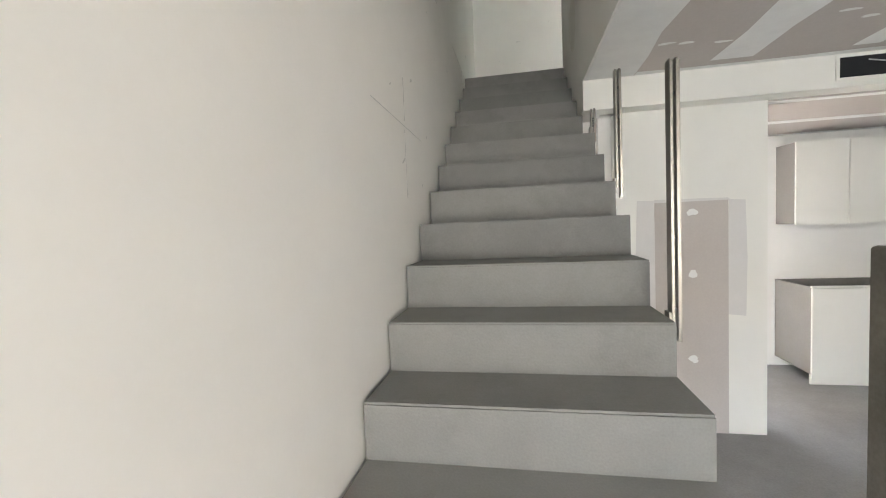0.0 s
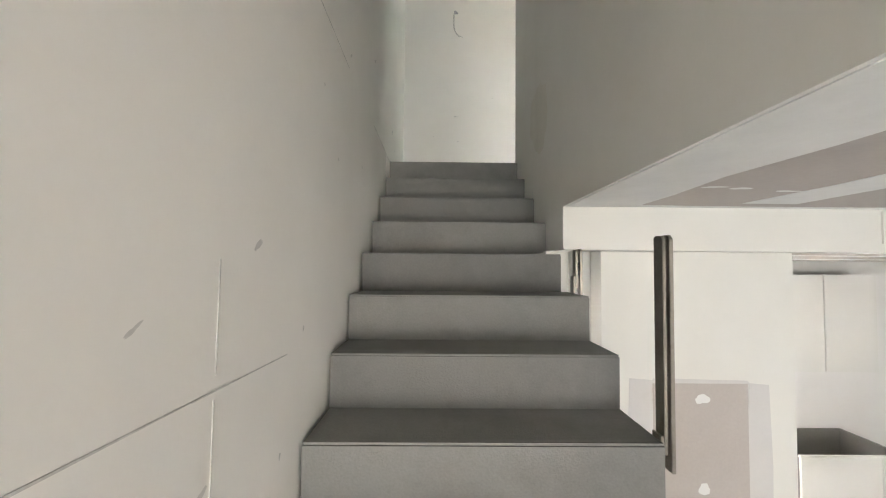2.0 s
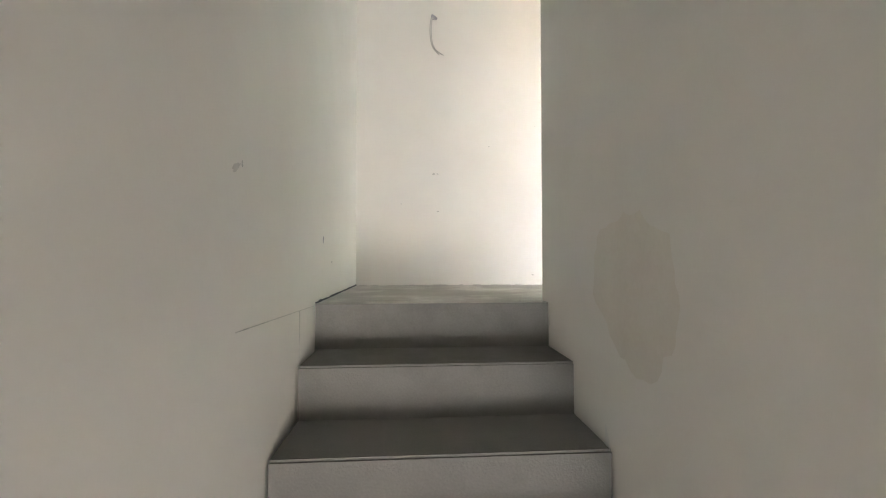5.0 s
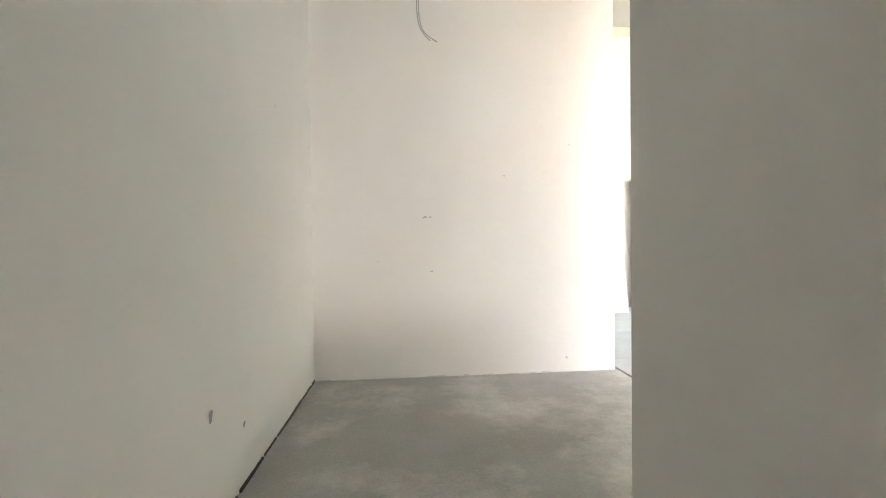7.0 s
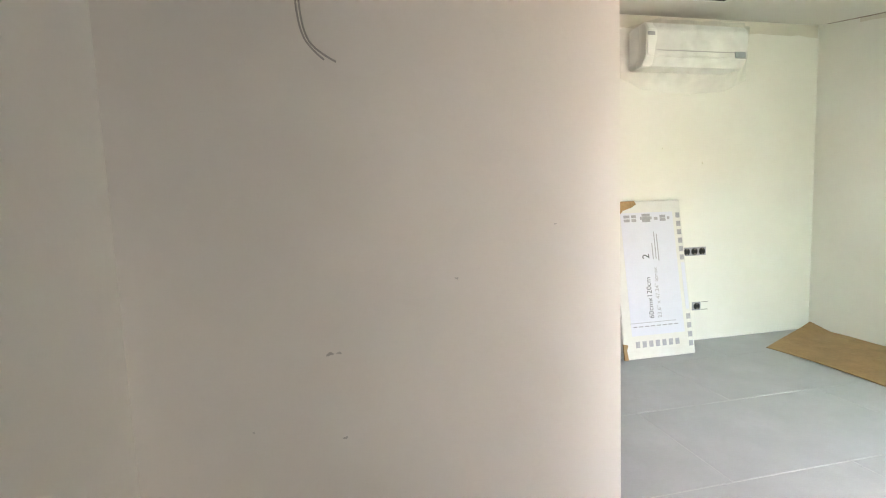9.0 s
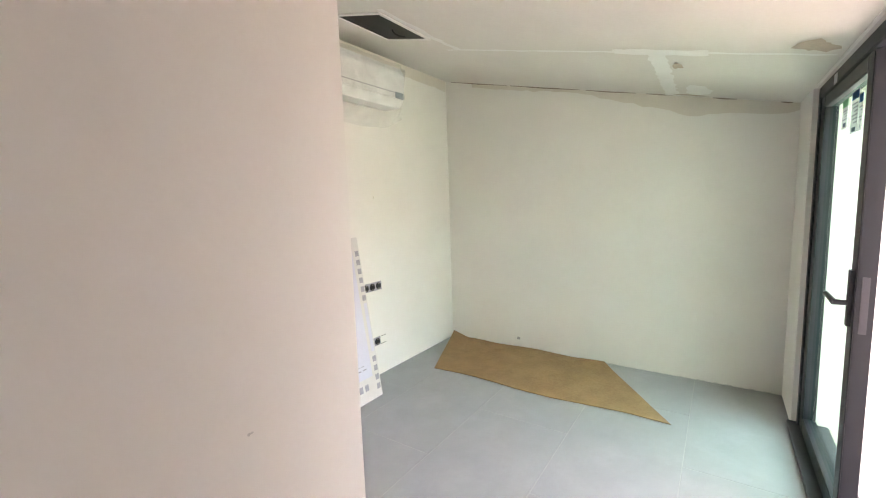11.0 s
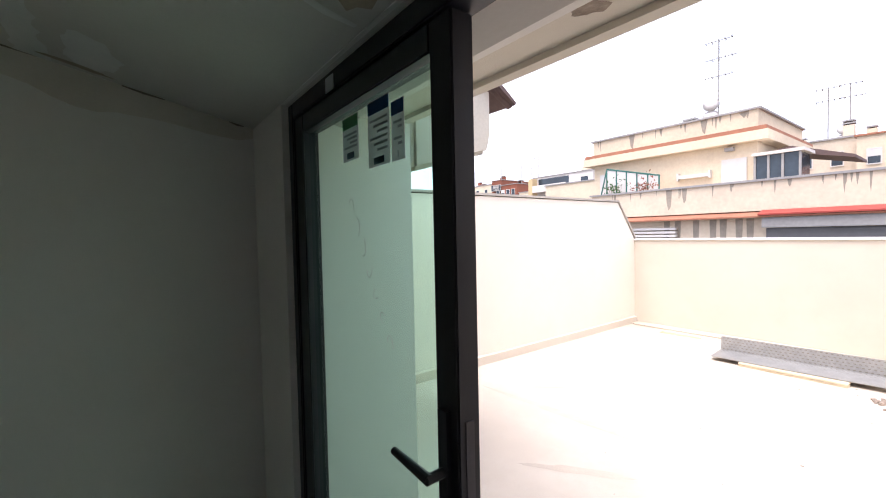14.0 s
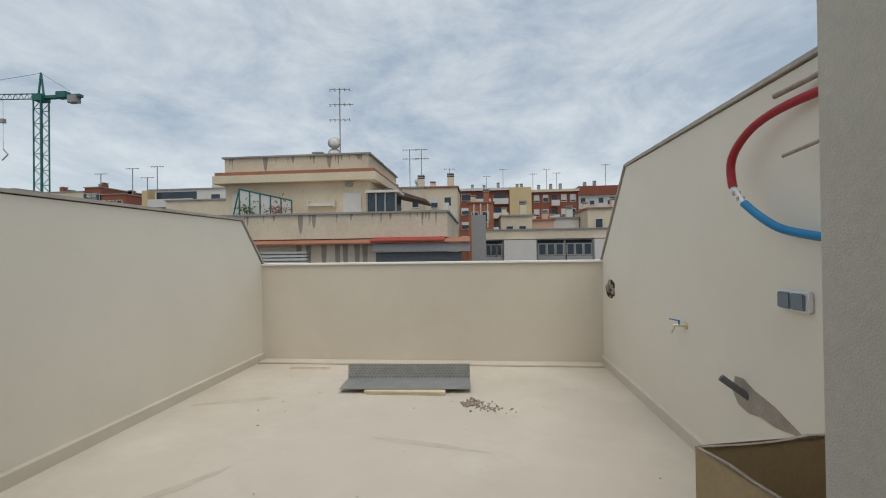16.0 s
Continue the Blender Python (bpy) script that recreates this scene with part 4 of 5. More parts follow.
hatch = thing("ceiling_hatch", "open black ceiling hatch with cable ends", "hatch")
bm = bmesh.new()
vs = [bm.verts.new(on_ceiling(x, y, 0.004)) for x, y in ((2.66, 5.09), (3.09, 5.09), (3.09, 5.40), (2.66, 5.40))]
bm.faces.new(vs)
part("opening", bm, M_BLACK, hatch)
for x0, x1, y0, y1 in ((2.64, 3.11, 5.07, 5.09), (2.64, 3.11, 5.40, 5.42), (2.64, 2.66, 5.09, 5.40), (3.09, 3.11, 5.09, 5.40)):
    bm = bmesh.new()
    prism(bm, [(y0, ceil_z(y0) - 0.008), (y1, ceil_z(y1) - 0.008), (y1, ceil_z(y1)), (y0, ceil_z(y0))], "x", x0, x1)
    part("rim", bm, M_FILLER, hatch)
tube("cable_end", [(2.9, 5.2, ceil_z(5.2) - 0.005), (2.92, 5.2, ceil_z(5.2) - 0.04), (2.98, 5.17, ceil_z(5.2) - 0.03)], 0.006, M_BLACK, hatch)

# brown cardboard along the east wall
sheet = thing("cardboard_sheet", "brown cardboard floor protection lying by the wall", "cardboard")
bm = bmesh.new()
nu, nv = 34, 12
rows = []
for i in range(nu + 1):
    u = i / nu
    row = []
    for j in range(nv + 1):
        v = j / nv
        near = Vector((3.66 + 0.02 * math.sin(9 * u), 5.53 - 1.78 * u))
        far = Vector((4.47, 5.84 - 1.52 * u))
        p = near.lerp(far, v)
        lift = 0.05 * max(0, 1 - u * 9) * v + 0.004 * (1 + noise.noise(Vector((p.x * 5, p.y * 5, 0)))) + 0.03 * max(0, v - 0.85) * (1 + math.sin(14 * u))
        row.append(bm.verts.new((p.x, p.y, UF + 0.011 + max(0, lift))))
    rows.append(row)
for i in range(nu):
    for j in range(nv):
        bm.faces.new((rows[i][j], rows[i + 1][j], rows[i + 1][j + 1], rows[i][j + 1]))
sh = part("sheet", bm, M_CARD, sheet)
so = sh.modifiers.new("thickness", "SOLIDIFY")
so.thickness, so.offset = 0.004, 1

# ---- terrace things ----
plate = thing("chequer_plate", "bent aluminium chequer plate resting on a timber batten", "metal plate")
plate.matrix_basis = pose(3.60, -1.86, TF, 0, 0, 3.0)
bm = bmesh.new()
prism(bm, [(0.36, 0.045), (0.36, 0.049), (-0.0, 0.053), (-0.02, 0.205), (-0.024, 0.205), (-0.005, 0.049)], "x", -0.69, 0.68)
part("sheet", bm, M_CHEQ, plate)
bm = bmesh.new()
for i in range(34):
    for j in range(5):
        x = -0.67 + 0.04 * i + (0.02 if j % 2 else 0)
        if x > 0.655:
            continue
        z = 0.068 + 0.03 * j
        y = -0.0005 - (z - 0.05) * 0.13
        box(bm, x - 0.009, x + 0.009, y, y + 0.003, z - 0.004, z + 0.004)
    for j in range(9):
        x = -0.67 + 0.04 * i + (0.02 if j % 2 else 0)
        if x > 0.655:
            continue
        y = 0.02 + 0.038 * j
        zt = 0.0525 - 0.0105 * y / 0.36
        box(bm, x - 0.009, x + 0.009, y - 0.004, y + 0.004, zt, zt + 0.0025)
tagged(part("tread_pattern", bm, M_STEEL, plate, "raised lozenge pattern"), kind="stuff")
batten = thing("timber_batten", "pale timber battens lying under the metal plate", "batten")
for z in (0.0, 0.021):
    boxes("board", M_WOOD, batten, (3.15, 3.99, -1.56 - z, -1.455 + z * 0.3, TF + z, TF + z + 0.019), bevel=0.003)
slat = thing("floor_slat", "thin pale timber slat frame lying on the terrace floor", "slat")
boxes("slat", M_WOOD, slat, (4.70, 5.22, -2.40, -2.385, TF, TF + 0.012), (4.70, 5.22, -2.34, -2.325, TF, TF + 0.012), (4.70, 4.715, -2.385, -2.34, TF, TF + 0.012), bevel=0.002)
bm = bmesh.new()
for i in range(110):
    t = abs(rnd.gauss(0, 0.4))
    cx, cy = 2.93 - t * 0.5 + rnd.gauss(0, 0.04), -1.27 + t * 0.22 + rnd.gauss(0, 0.06)
    r0 = rnd.uniform(0.004, 0.022) * (1.2 if t < 0.2 else 0.7)
    bmesh.ops.create_icosphere(bm, subdivisions=1, radius=r0, matrix=pose(cx, cy, TF + r0 * 0.4, rnd.uniform(0, 90), rnd.uniform(0, 90), 0) @ Matrix.Diagonal((1, rnd.uniform(0.6, 1), rnd.uniform(0.5, 0.9), 1)))
tagged(part("rubble", bm, M_STONE), "small heap of broken mortar and stones", "rubble", kind="stuff")
bm = bmesh.new()
for i in range(60):
    cx, cy = rnd.uniform(1.5, 5.5), rnd.uniform(-2.3, 2.2)
    r0 = rnd.uniform(0.002, 0.007)
    bmesh.ops.create_icosphere(bm, subdivisions=1, radius=r0, matrix=pose(cx, cy, TF + r0 * 0.4) @ Matrix.Diagonal((rnd.uniform(0.8, 2.2), 1, 0.6, 1)))
tagged(part("grit", bm, M_STONE), "scattered grit on the terrace floor", "grit", kind="stuff")

M_DUST = material("dust_streak", (0.52, 0.45, 0.37), 0.85, vary=0.1, scale=4, fine=120, bump=0.1, second=(0.575, 0.505, 0.42), amount=1.0)
for k, (x, y, a, w, turn) in enumerate(((4.4, 0.9, 0.75, 0.05, 0.1), (4.75, 0.35, 0.35, 0.045, 0.9), (3.9, 1.5, 0.3, 0.04, 0.6), (3.2, -0.4, 0.5, 0.03, -0.2), (5.2, -1.2, 0.4, 0.05, 0.3))):
    bm = bmesh.new()
    cs, sn = math.cos(turn), math.sin(turn)
    blob(bm, 0, 0, a, w, lambda u, v: (x + u * cs - v * sn, y + u * sn + v * cs, TF + 0.0012), 50 + k, 40, 0.3)
    part("dust_streak", bm, M_DUST, bpy.data.objects["terrace_floor"])
# west wall fittings
bm = bmesh.new()
blob(bm, -2.42, 3.81, 0.15, 0.12, lambda u, v: (XT + 0.002, u, v), 21, 24, 0.35)
part("broken_hole", bm, M_BLACK, wall_tw, "ragged dark hole broken into the render")
bm = bmesh.new()
for i in range(16):
    a = rnd.uniform(0, 6.28)
    k = rnd.uniform(0.4, 1.0)
    bmesh.ops.create_icosphere(bm, subdivisions=1, radius=rnd.uniform(0.015, 0.035), matrix=pose(XT + 0.002, -2.42 + 0.13 * k * math.cos(a), 3.80 + 0.11 * k * math.sin(a)))
part("broken_edge", bm, M_STONE, wall_tw)
tap = thing("garden_tap", "small brass garden tap on the terrace wall", "tap")
bm = bmesh.new()
rod(bm, (XT, -0.58, 3.70), (XT + 0.012, -0.58, 3.70), 0.026, 16)
rod(bm, (XT + 0.01, -0.58, 3.70), (XT + 0.085, -0.60, 3.70), 0.010, 12)
rod(bm, (XT + 0.075, -0.60, 3.705), (XT + 0.10, -0.605, 3.645), 0.009, 12)
part("body", bm, M_BRASS, tap)
bm = bmesh.new()
rod(bm, (XT + 0.05, -0.59, 3.70), (XT + 0.05, -0.59, 3.735), 0.006, 10)
rod(bm, (XT + 0.045, -0.585, 3.737), (XT + 0.11, -0.62, 3.748), 0.006, 10, 0.004)
part("lever", bm, M_BLUE, tap, "blue tap lever")
stub = thing("pipe_stub", "grey plastic pipe stub poking out of fresh cement", "pipe")
bm = bmesh.new()
rod(bm, (XT - 0.02, 0.14, 3.40), (XT + 0.12, 0.085, 3.51), 0.021, 16)
part("pipe", bm, M_DARKGREY, stub)
bm = bmesh.new()
prism(bm, [(0.02, 3.50), (0.10, 3.51), (0.20, 3.47), (0.36, 3.44), (0.50, 3.39), (0.60, 3.355), (0.50, 3.35), (0.36, 3.33), (0.26, 3.34), (0.15, 3.32), (0.05, 3.34), (0.0, 3.40)], "x", XT, XT + 0.003)
part("cement_patch", bm, M_CEMENT, wall_tw, "grey fresh cement smear")
sw = thing("double_switch", "outdoor double switch, white frame with grey rockers", "switch")
boxes("frame", M_PLASTIC_W, sw, (XT, XT + 0.03, 0.45, 0.64, 3.975, 4.075), bevel=0.006)
for y in (0.458, 0.548):
    boxes("rocker", M_PLASTIC_G, sw, (XT + 0.03, XT + 0.044, y, y + 0.083, 3.985, 4.065), bevel=0.005)
hose = thing("conduit_loop", "red and blue insulated pipe loop bowed out of the wall", "pipe")
tube("red_pipe", [(XT - 0.01, 0.86, 4.99), (XT + 0.05, 0.68, 4.985), (XT + 0.10, 0.43, 4.95), (XT + 0.12, 0.27, 4.85), (XT + 0.125, 0.215, 4.74), (XT + 0.125, 0.25, 4.63)], 0.022, M_RED, hose)
tube("bare_pipe", [(XT + 0.125, 0.25, 4.63), (XT + 0.12, 0.29, 4.575), (XT + 0.115, 0.33, 4.53)], 0.013, M_PLASTIC_W, hose)
tube("blue_pipe", [(XT + 0.115, 0.33, 4.53), (XT + 0.10, 0.45, 4.43), (XT + 0.06, 0.60, 4.35), (XT - 0.01, 0.86, 4.31)], 0.021, M_BLUE, hose)
boxes("clip", M_CORD, hose, (XT + 0.10, XT + 0.14, 0.265, 0.28, 4.58, 4.605), (XT + 0.098, XT + 0.136, 0.295, 0.31, 4.55, 4.57))
for y0, z0, y1, z1 in ((0.55, 5.03, 0.86, 5.08), (0.60, 4.725, 0.86, 4.79)):
    pp = thing("pipe_end", "cut dark pipe end sticking out of the wall", "pipe", "cut pipe ends")
    bm = bmesh.new()
    rod(bm, (XT + 0.10, y0, z0), (XT - 0.01, y1, z1), 0.014 if z0 > 5 else 0.009, 12)
    part("tube", bm, M_STONE, pp)

carton = thing("open_carton", "tall open brown cardboard box standing on the terrace", "box")
carton.matrix_basis = Matrix.Translation((2.17, 1.49, 0)) @ pose(0, 0, 0, 0, 0, 14) @ Matrix.Translation((-2.17, -1.49, 0))
M_KRAFT = material("kraft_board", (0.47, 0.35, 0.20), 0.9, vary=0.07, scale=5, fine=90, bump=0.08)
boxes("side", M_KRAFT, carton, (2.163, 2.17, 1.49, 1.96, TF, 3.73))
boxes("side", M_KRAFT, carton, (1.60, 1.607, 1.49, 1.96, TF, 3.72))
boxes("side", M_KRAFT, carton, (1.607, 2.163, 1.49, 1.497, TF, 3.725))
boxes("side", M_KRAFT, carton, (1.607, 2.163, 1.953, 1.96, TF, 3.68))
boxes("bottom", M_KRAFT, carton, (1.607, 2.163, 1.497, 1.953, TF, TF + 0.007))
bm = bmesh.new()
prism(bm, [(1.49, 3.731), (1.60, 3.737), (1.72, 3.726), (1.83, 3.742), (1.96, 3.731), (1.96, 3.7305), (1.49, 3.7305)], "x", 2.161, 2.172)
prism(bm, [(1.62, 3.726), (1.80, 3.735), (1.95, 3.722), (2.16, 3.732), (2.16, 3.7255), (1.62, 3.7255)], "y", 1.488, 1.499)
part("torn_rim", bm, M_STONE, carton, "dark ragged torn rim")

# ---- roofs and houses beyond ----
G0 = -9.0


def house(label, x0, x1, yf, depth, z1, mat, cope=None, group=""):
    """A far building; yf is the face towards the terrace."""
    h = thing("building", label, "building", group)
    boxes("wall", mat, h, (x0, x1, yf - depth, yf, G0, z1))
    if cope:
        boxes("roof_edge", cope, h, (x0 - 0.15, x1 + 0.15, yf - depth - 0.15, yf + 0.15, z1, z1 + 0.14))
    return h


def window(h, x0, x1, yf, z0, z1, shut=0.0, frame_mat=None):
    w = boxes("window", frame_mat or M_F_WHITE, h, (x0 - 0.08, x0, yf, yf + 0.06, z0 - 0.08, z1 + 0.08), (x1, x1 + 0.08, yf, yf + 0.06, z0 - 0.08, z1 + 0.08),
              (x0, x1, yf, yf + 0.06, z1, z1 + 0.08), (x0, x1, yf, yf + 0.09, z0 - 0.08, z0))
    boxes("pane", M_WINDOW, w, (x0, x1, yf, yf + 0.02, z0, z1))
    if shut:
        boxes("shutter", M_SHUTTER, w, (x0, x1, yf + 0.02, yf + 0.05, z1 - (z1 - z0) * shut, z1))


def balcony(h, x0, x1, yf, z, out=1.1, rail=None):
    b = boxes("balcony", M_F_WHITE, h, (x0, x1, yf, yf + out, z - 0.18, z))
    boxes("railing", rail or M_F_WHITE, b, (x0, x1, yf + out - 0.06, yf + out, z, z + 0.95))
    boxes("opening", M_WINDOW, b, (x0 + 0.3, x1 - 0.3, yf, yf + 0.03, z, z + 2.1))


def antenna(x, y, z0, z1, bars, dish=False, w=0.9, r=0.03):
    a = thing("antenna", "thin metal roof aerial with cross bars", "antenna", "roof aerials")
    bm = bmesh.new()
    rod(bm, (x, y, z0), (x, y, z1), r, 6)
    part("mast", bm, M_F_GREY, a)
    for i in range(bars):
        z = z1 - 0.1 - i * (z1 - z0) * 0.22
        bm = bmesh.new()
        rod(bm, (x - w * (0.5 + 0.2 * (i % 2)), y, z), (x + w * 0.5, y, z + 0.06), r * 0.6, 5)
        for k in range(5):
            xx = x - w * 0.5 + w * k / 4
            rod(bm, (xx, y - 0.2, z), (xx, y + 0.2, z + 0.03), r * 0.4, 4)
            rod(bm, (xx, y, z - 0.12), (xx, y, z + 0.12), r * 0.4, 4)
        part("aerial", bm, M_F_GREY, a)
    if dish:
        for dz in (0.75, 0.0):
            bm = bmesh.new()
            bmesh.ops.create_cone(bm, cap_ends=True, segments=18, radius1=0.45, radius2=0.15, depth=0.16, matrix=pose(x + 0.35, y + 0.2, z0 + 0.25 + dz, -75, 0, 15))
            part("dish", bm, M_F_WHITE, a, "white satellite dish", smooth=True)


def chimney(x, y, z0, z1, w, mat, pots=2):
    c = thing("chimney", "rendered chimney with dark caps", "chimney", "chimneys on far roofs")
    boxes("shaft", mat, c, (x - w / 2, x + w / 2, y - w / 2, y + w / 2, z0, z1), bevel=0.03)
    for i in range(pots):
        boxes("cap", M_F_GREY, c, (x - w * 0.55, x + w * 0.55, y - w * 0.55, y + w * 0.55, z1 + 0.08 + 0.22 * i, z1 + 0.2 + 0.22 * i))
    boxes("core", M_BLACK, c, (x - w * 0.3, x + w * 0.3, y - w * 0.3, y + w * 0.3, z1, z1 + 0.22 * pots))


# penthouse house opposite, set back behind its own roof terrace
YP = -24.3
pent = house("cream rendered penthouse with orange tiled band and stained parapet", 10.2, 20.3, YP, 9, 9.1, M_F_CREAM)
boxes("band", M_F_CREAM, pent, (9.6, 20.9, YP - 9.3, YP + 0.55, 9.1, 9.62))
boxes("band_tiles", M_TERRA, pent, (9.7, 20.8, YP - 9.2, YP + 0.45, 9.62, 9.86))
boxes("parapet", M_F_CREAM, pent, (10.2, 20.35, YP - 9, YP, 9.86, 10.88))
boxes("parapet_cap", M_F_GREY, pent, (10.05, 20.5, YP - 9.1, YP + 0.12, 10.88, 10.99))
boxes("door", M_SHUTTER, pent, (18.75, 19.8, YP, YP + 0.08, 6.0, 8.4), label="white roller shutter door")
boxes("door", M_SHUTTER, pent, (10.7, 11.95, YP, YP + 0.08, 6.0, 8.3), label="white roller shutter door")
boxes("wall_lamp", M_F_GREY, pent, (11.3, 11.75, YP, YP + 0.25, 8.75, 8.95))
boxes("awning_box", M_F_WHITE, pent, (12.5, 14.3, YP, YP + 0.3, 7.45, 7.65), (12.45, 12.55, YP, YP + 0.35, 7.35, 7.8), (14.25, 14.35, YP, YP + 0.35, 7.35, 7.8))
screen = thing("glass_screen", "green-framed glass windbreak on the roof terrace", "screen")
for i in range(5):
    xa, xb = 18.7 - 0.72 * i, 18.7 - 0.72 * (i + 1)
    za, zb = 8.62 - 0.17 * i, 8.62 - 0.17 * (i + 1)
    bm = bmesh.new()
    rod(bm, (xa, YP + 1.0, 6.2), (xa, YP + 1.0, za), 0.05, 6)
    rod(bm, (xa, YP + 1.0, za), (xb, YP + 1.0, zb), 0.05, 6)
    part("frame", bm, M_CRANE, screen)
    bm = bmesh.new()
    prism(bm, [(xb, 6.2), (xa, 6.2), (xa, za), (xb, zb)], "y", YP + 0.98, YP + 1.0)
    part("pane", bm, M_SHUTTER, screen)
for ends in (((19.3, YP + 1.0, 6.2), (18.7, YP + 1.0, 8.62)), ((15.1, YP + 1.0, 6.2), (15.1, YP + 1.0, 7.8))):
    bm = bmesh.new()
    rod(bm, *ends, 0.05, 6)
    part("brace", bm, M_CRANE, screen)
for bx0, seed, mat, cnt in ((18.0, 3, M_LEAF, 150), (15.9, 7, M_F_BRICK, 130)):
    pl = thing("roof_plant", "leafy potted plant on the roof terrace", "plant", "roof terrace plants")
    rr = random.Random(seed)
    bm = bmesh.new()
    for i in range(cnt):
        p = Vector((bx0 + rr.gauss(0, 0.4), YP + 1.35 + rr.gauss(0, 0.1), 6.9 + rr.gauss(0.1, 0.42)))
        m = Matrix.Translation(p) @ Euler((rr.uniform(0, 6), rr.uniform(0, 6), rr.uniform(0, 6))).to_matrix().to_4x4()
        v = [bm.verts.new(m @ Vector(q)) for q in ((-0.04, 0, 0), (0, -0.12, 0.02), (0.04, 0, 0), (0, 0.12, -0.02))]
        bm.faces.new(v)
    tagged(part("leaves", bm, mat, pl), kind="stuff")
    bm = bmesh.new()
    for i in range(5):
        rod(bm, (bx0, YP + 1.35, 6.1), (bx0 + rr.uniform(-0.5, 0.5), YP + 1.35, 7.4), 0.02, 5)
    part("stems", bm, M_STONE, pl)
kiosk = thing("roof_conservatory", "dark glazed roof conservatory with a red-brown awning", "conservatory")
boxes("glazing", M_WINDOW, kiosk, (8.2, 10.1, YP - 1.0, YP + 0.8, 6.0, 8.15))
boxes("roof", M_F_WHITE, kiosk, (8.0, 10.2, YP - 1.1, YP + 1.0, 8.15, 8.3))
for x in (10.1, 9.5, 8.9, 8.2):
    boxes("post", M_F_GREY, kiosk, (x - 0.05, x + 0.05, YP + 0.8, YP + 0.88, 6.0, 8.15))
bm = bmesh.new()
prism(bm, [(6.5, 7.75), (6.5, 7.9), (9.0, 8.75), (9.6, 8.7), (9.6, 8.5)], "y", YP - 4.5, YP - 1.2)
part("awning", bm, M_ROOFDARK, kiosk, "red-brown awning")
chimney(14.4, YP - 2, 10.9, 11.15, 0.7, M_F_GREY, 2)
antenna(12.4, YP - 0.8, 10.9, 15.7, 3, True, 1.4, 0.04)

# its lower roof terrace, parapet and the storey below
YL = -17.3
low = house("stained beige house with a roof terrace parapet and red cornice", 4.4, 16.0, YL, 7, 4.72, M_F_BEIGE)
boxes("parapet", M_F_BEIGE, low, (4.4, 16.0, YL - 0.25, YL, 5.0, 6.22), label="rain-streaked parapet")
boxes("parapet_cap", M_F_GREY, low, (4.3, 16.1, YL - 0.32, YL + 0.08, 6.22, 6.31))
bm = bmesh.new()
prism(bm, [(YL - 0.25, 5.0), (YL - 0.25, 6.22), (YL - 9.0, 6.22), (YL - 9.0, 5.0)], "x", 4.4, 4.65)
part("side_parapet", bm, M_F_BEIGE, low)
boxes("side_cap", M_F_GREY, low, (4.3, 4.72, YL - 9, YL - 0.32, 6.22, 6.31))
bm = bmesh.new()
prism(bm, [(YL - 0.2, 5.0), (YL + 0.5, 4.78), (YL + 0.5, 4.72), (YL - 0.2, 4.72)], "x", 3.3, 16.0)
part("cornice", bm, M_TERRA, low, "weathered terracotta cornice")
bm = bmesh.new()
prism(bm, [(YL - 0.1, 5.06), (YL + 0.56, 4.86), (YL + 0.56, 4.80), (YL - 0.1, 4.98)], "x", 4.5, 8.1)
part("red_cornice", bm, M_REDROOF, low, "bright red painted cornice")
boxes("lintel", M_F_GREY, low, (3.3, 8.0, YL, YL + 0.4, 4.3, 4.70))
boxes("roller_blind", M_DARKGREY, low, (3.7, 7.9, YL, YL + 0.2, 2.0, 4.28))
for i in range(5):
    boxes("louvre_slat", M_SHUTTER, low, (11.4, 14.6, YL + 0.02, YL + 0.25, 3.6 + 0.17 * i, 3.71 + 0.17 * i))
M_STREAK = material("rain_streak", (0.30, 0.26, 0.21), 0.95, vary=0.15, scale=2, fine=12, bump=0)
rr = random.Random(12)
for x, w, d in ((11.8, 0.28, 1.0), (11.1, 0.22, 0.7), (14.6, 0.12, 0.5), (9.2, 0.1, 0.35), (7.2, 0.14, 0.3), (5.6, 0.1, 0.4), (13.2, 0.1, 0.3)):
    bm = bmesh.new()
    prism(bm, [(x - w / 2, 6.21), (x + w / 2, 6.21), (x + w * 0.4, 6.21 - d * 0.6), (x + w * 0.1, 6.21 - d), (x - w * 0.3, 6.21 - d * 0.8)], "y", YL, YL + 0.006)
    part("rain_streak", bm, M_STREAK, low)
for x in (11.9, 11.4, 10.6, 9.9, 9.5, 8.9, 8.5):
    bm = bmesh.new()
    prism(bm, [(x - 0.14, 4.70), (x + 0.14, 4.70), (x + 0.12, 3.9), (x - 0.1, 3.5)], "y", YL, YL + 0.006)
    part("rain_streak", bm, M_STREAK, low)
for x, z0, z1 in ((17.4, 9.9, 10.86), (12.9, 10.0, 10.86), (10.9, 10.5, 10.86)):
    bm = bmesh.new()
    prism(bm, [(x - 0.2, z1), (x + 0.2, z1), (x + 0.1, z0 + 0.2), (x - 0.05, z0)], "y", YP, YP + 0.006)
    part("rain_streak", bm, M_STREAK, pent)
for k in range(16):
    x, w, d = rr.uniform(4.6, 15.8), rr.uniform(0.03, 0.10), rr.uniform(0.15, 0.75)
    bm = bmesh.new()
    prism(bm, [(x - w / 2, 6.215), (x + w / 2, 6.215), (x + w * 0.3, 6.21 - d * 0.7), (x, 6.21 - d)], "y", YL, YL + 0.004)
    part("rain_streak", bm, M_STREAK, low)
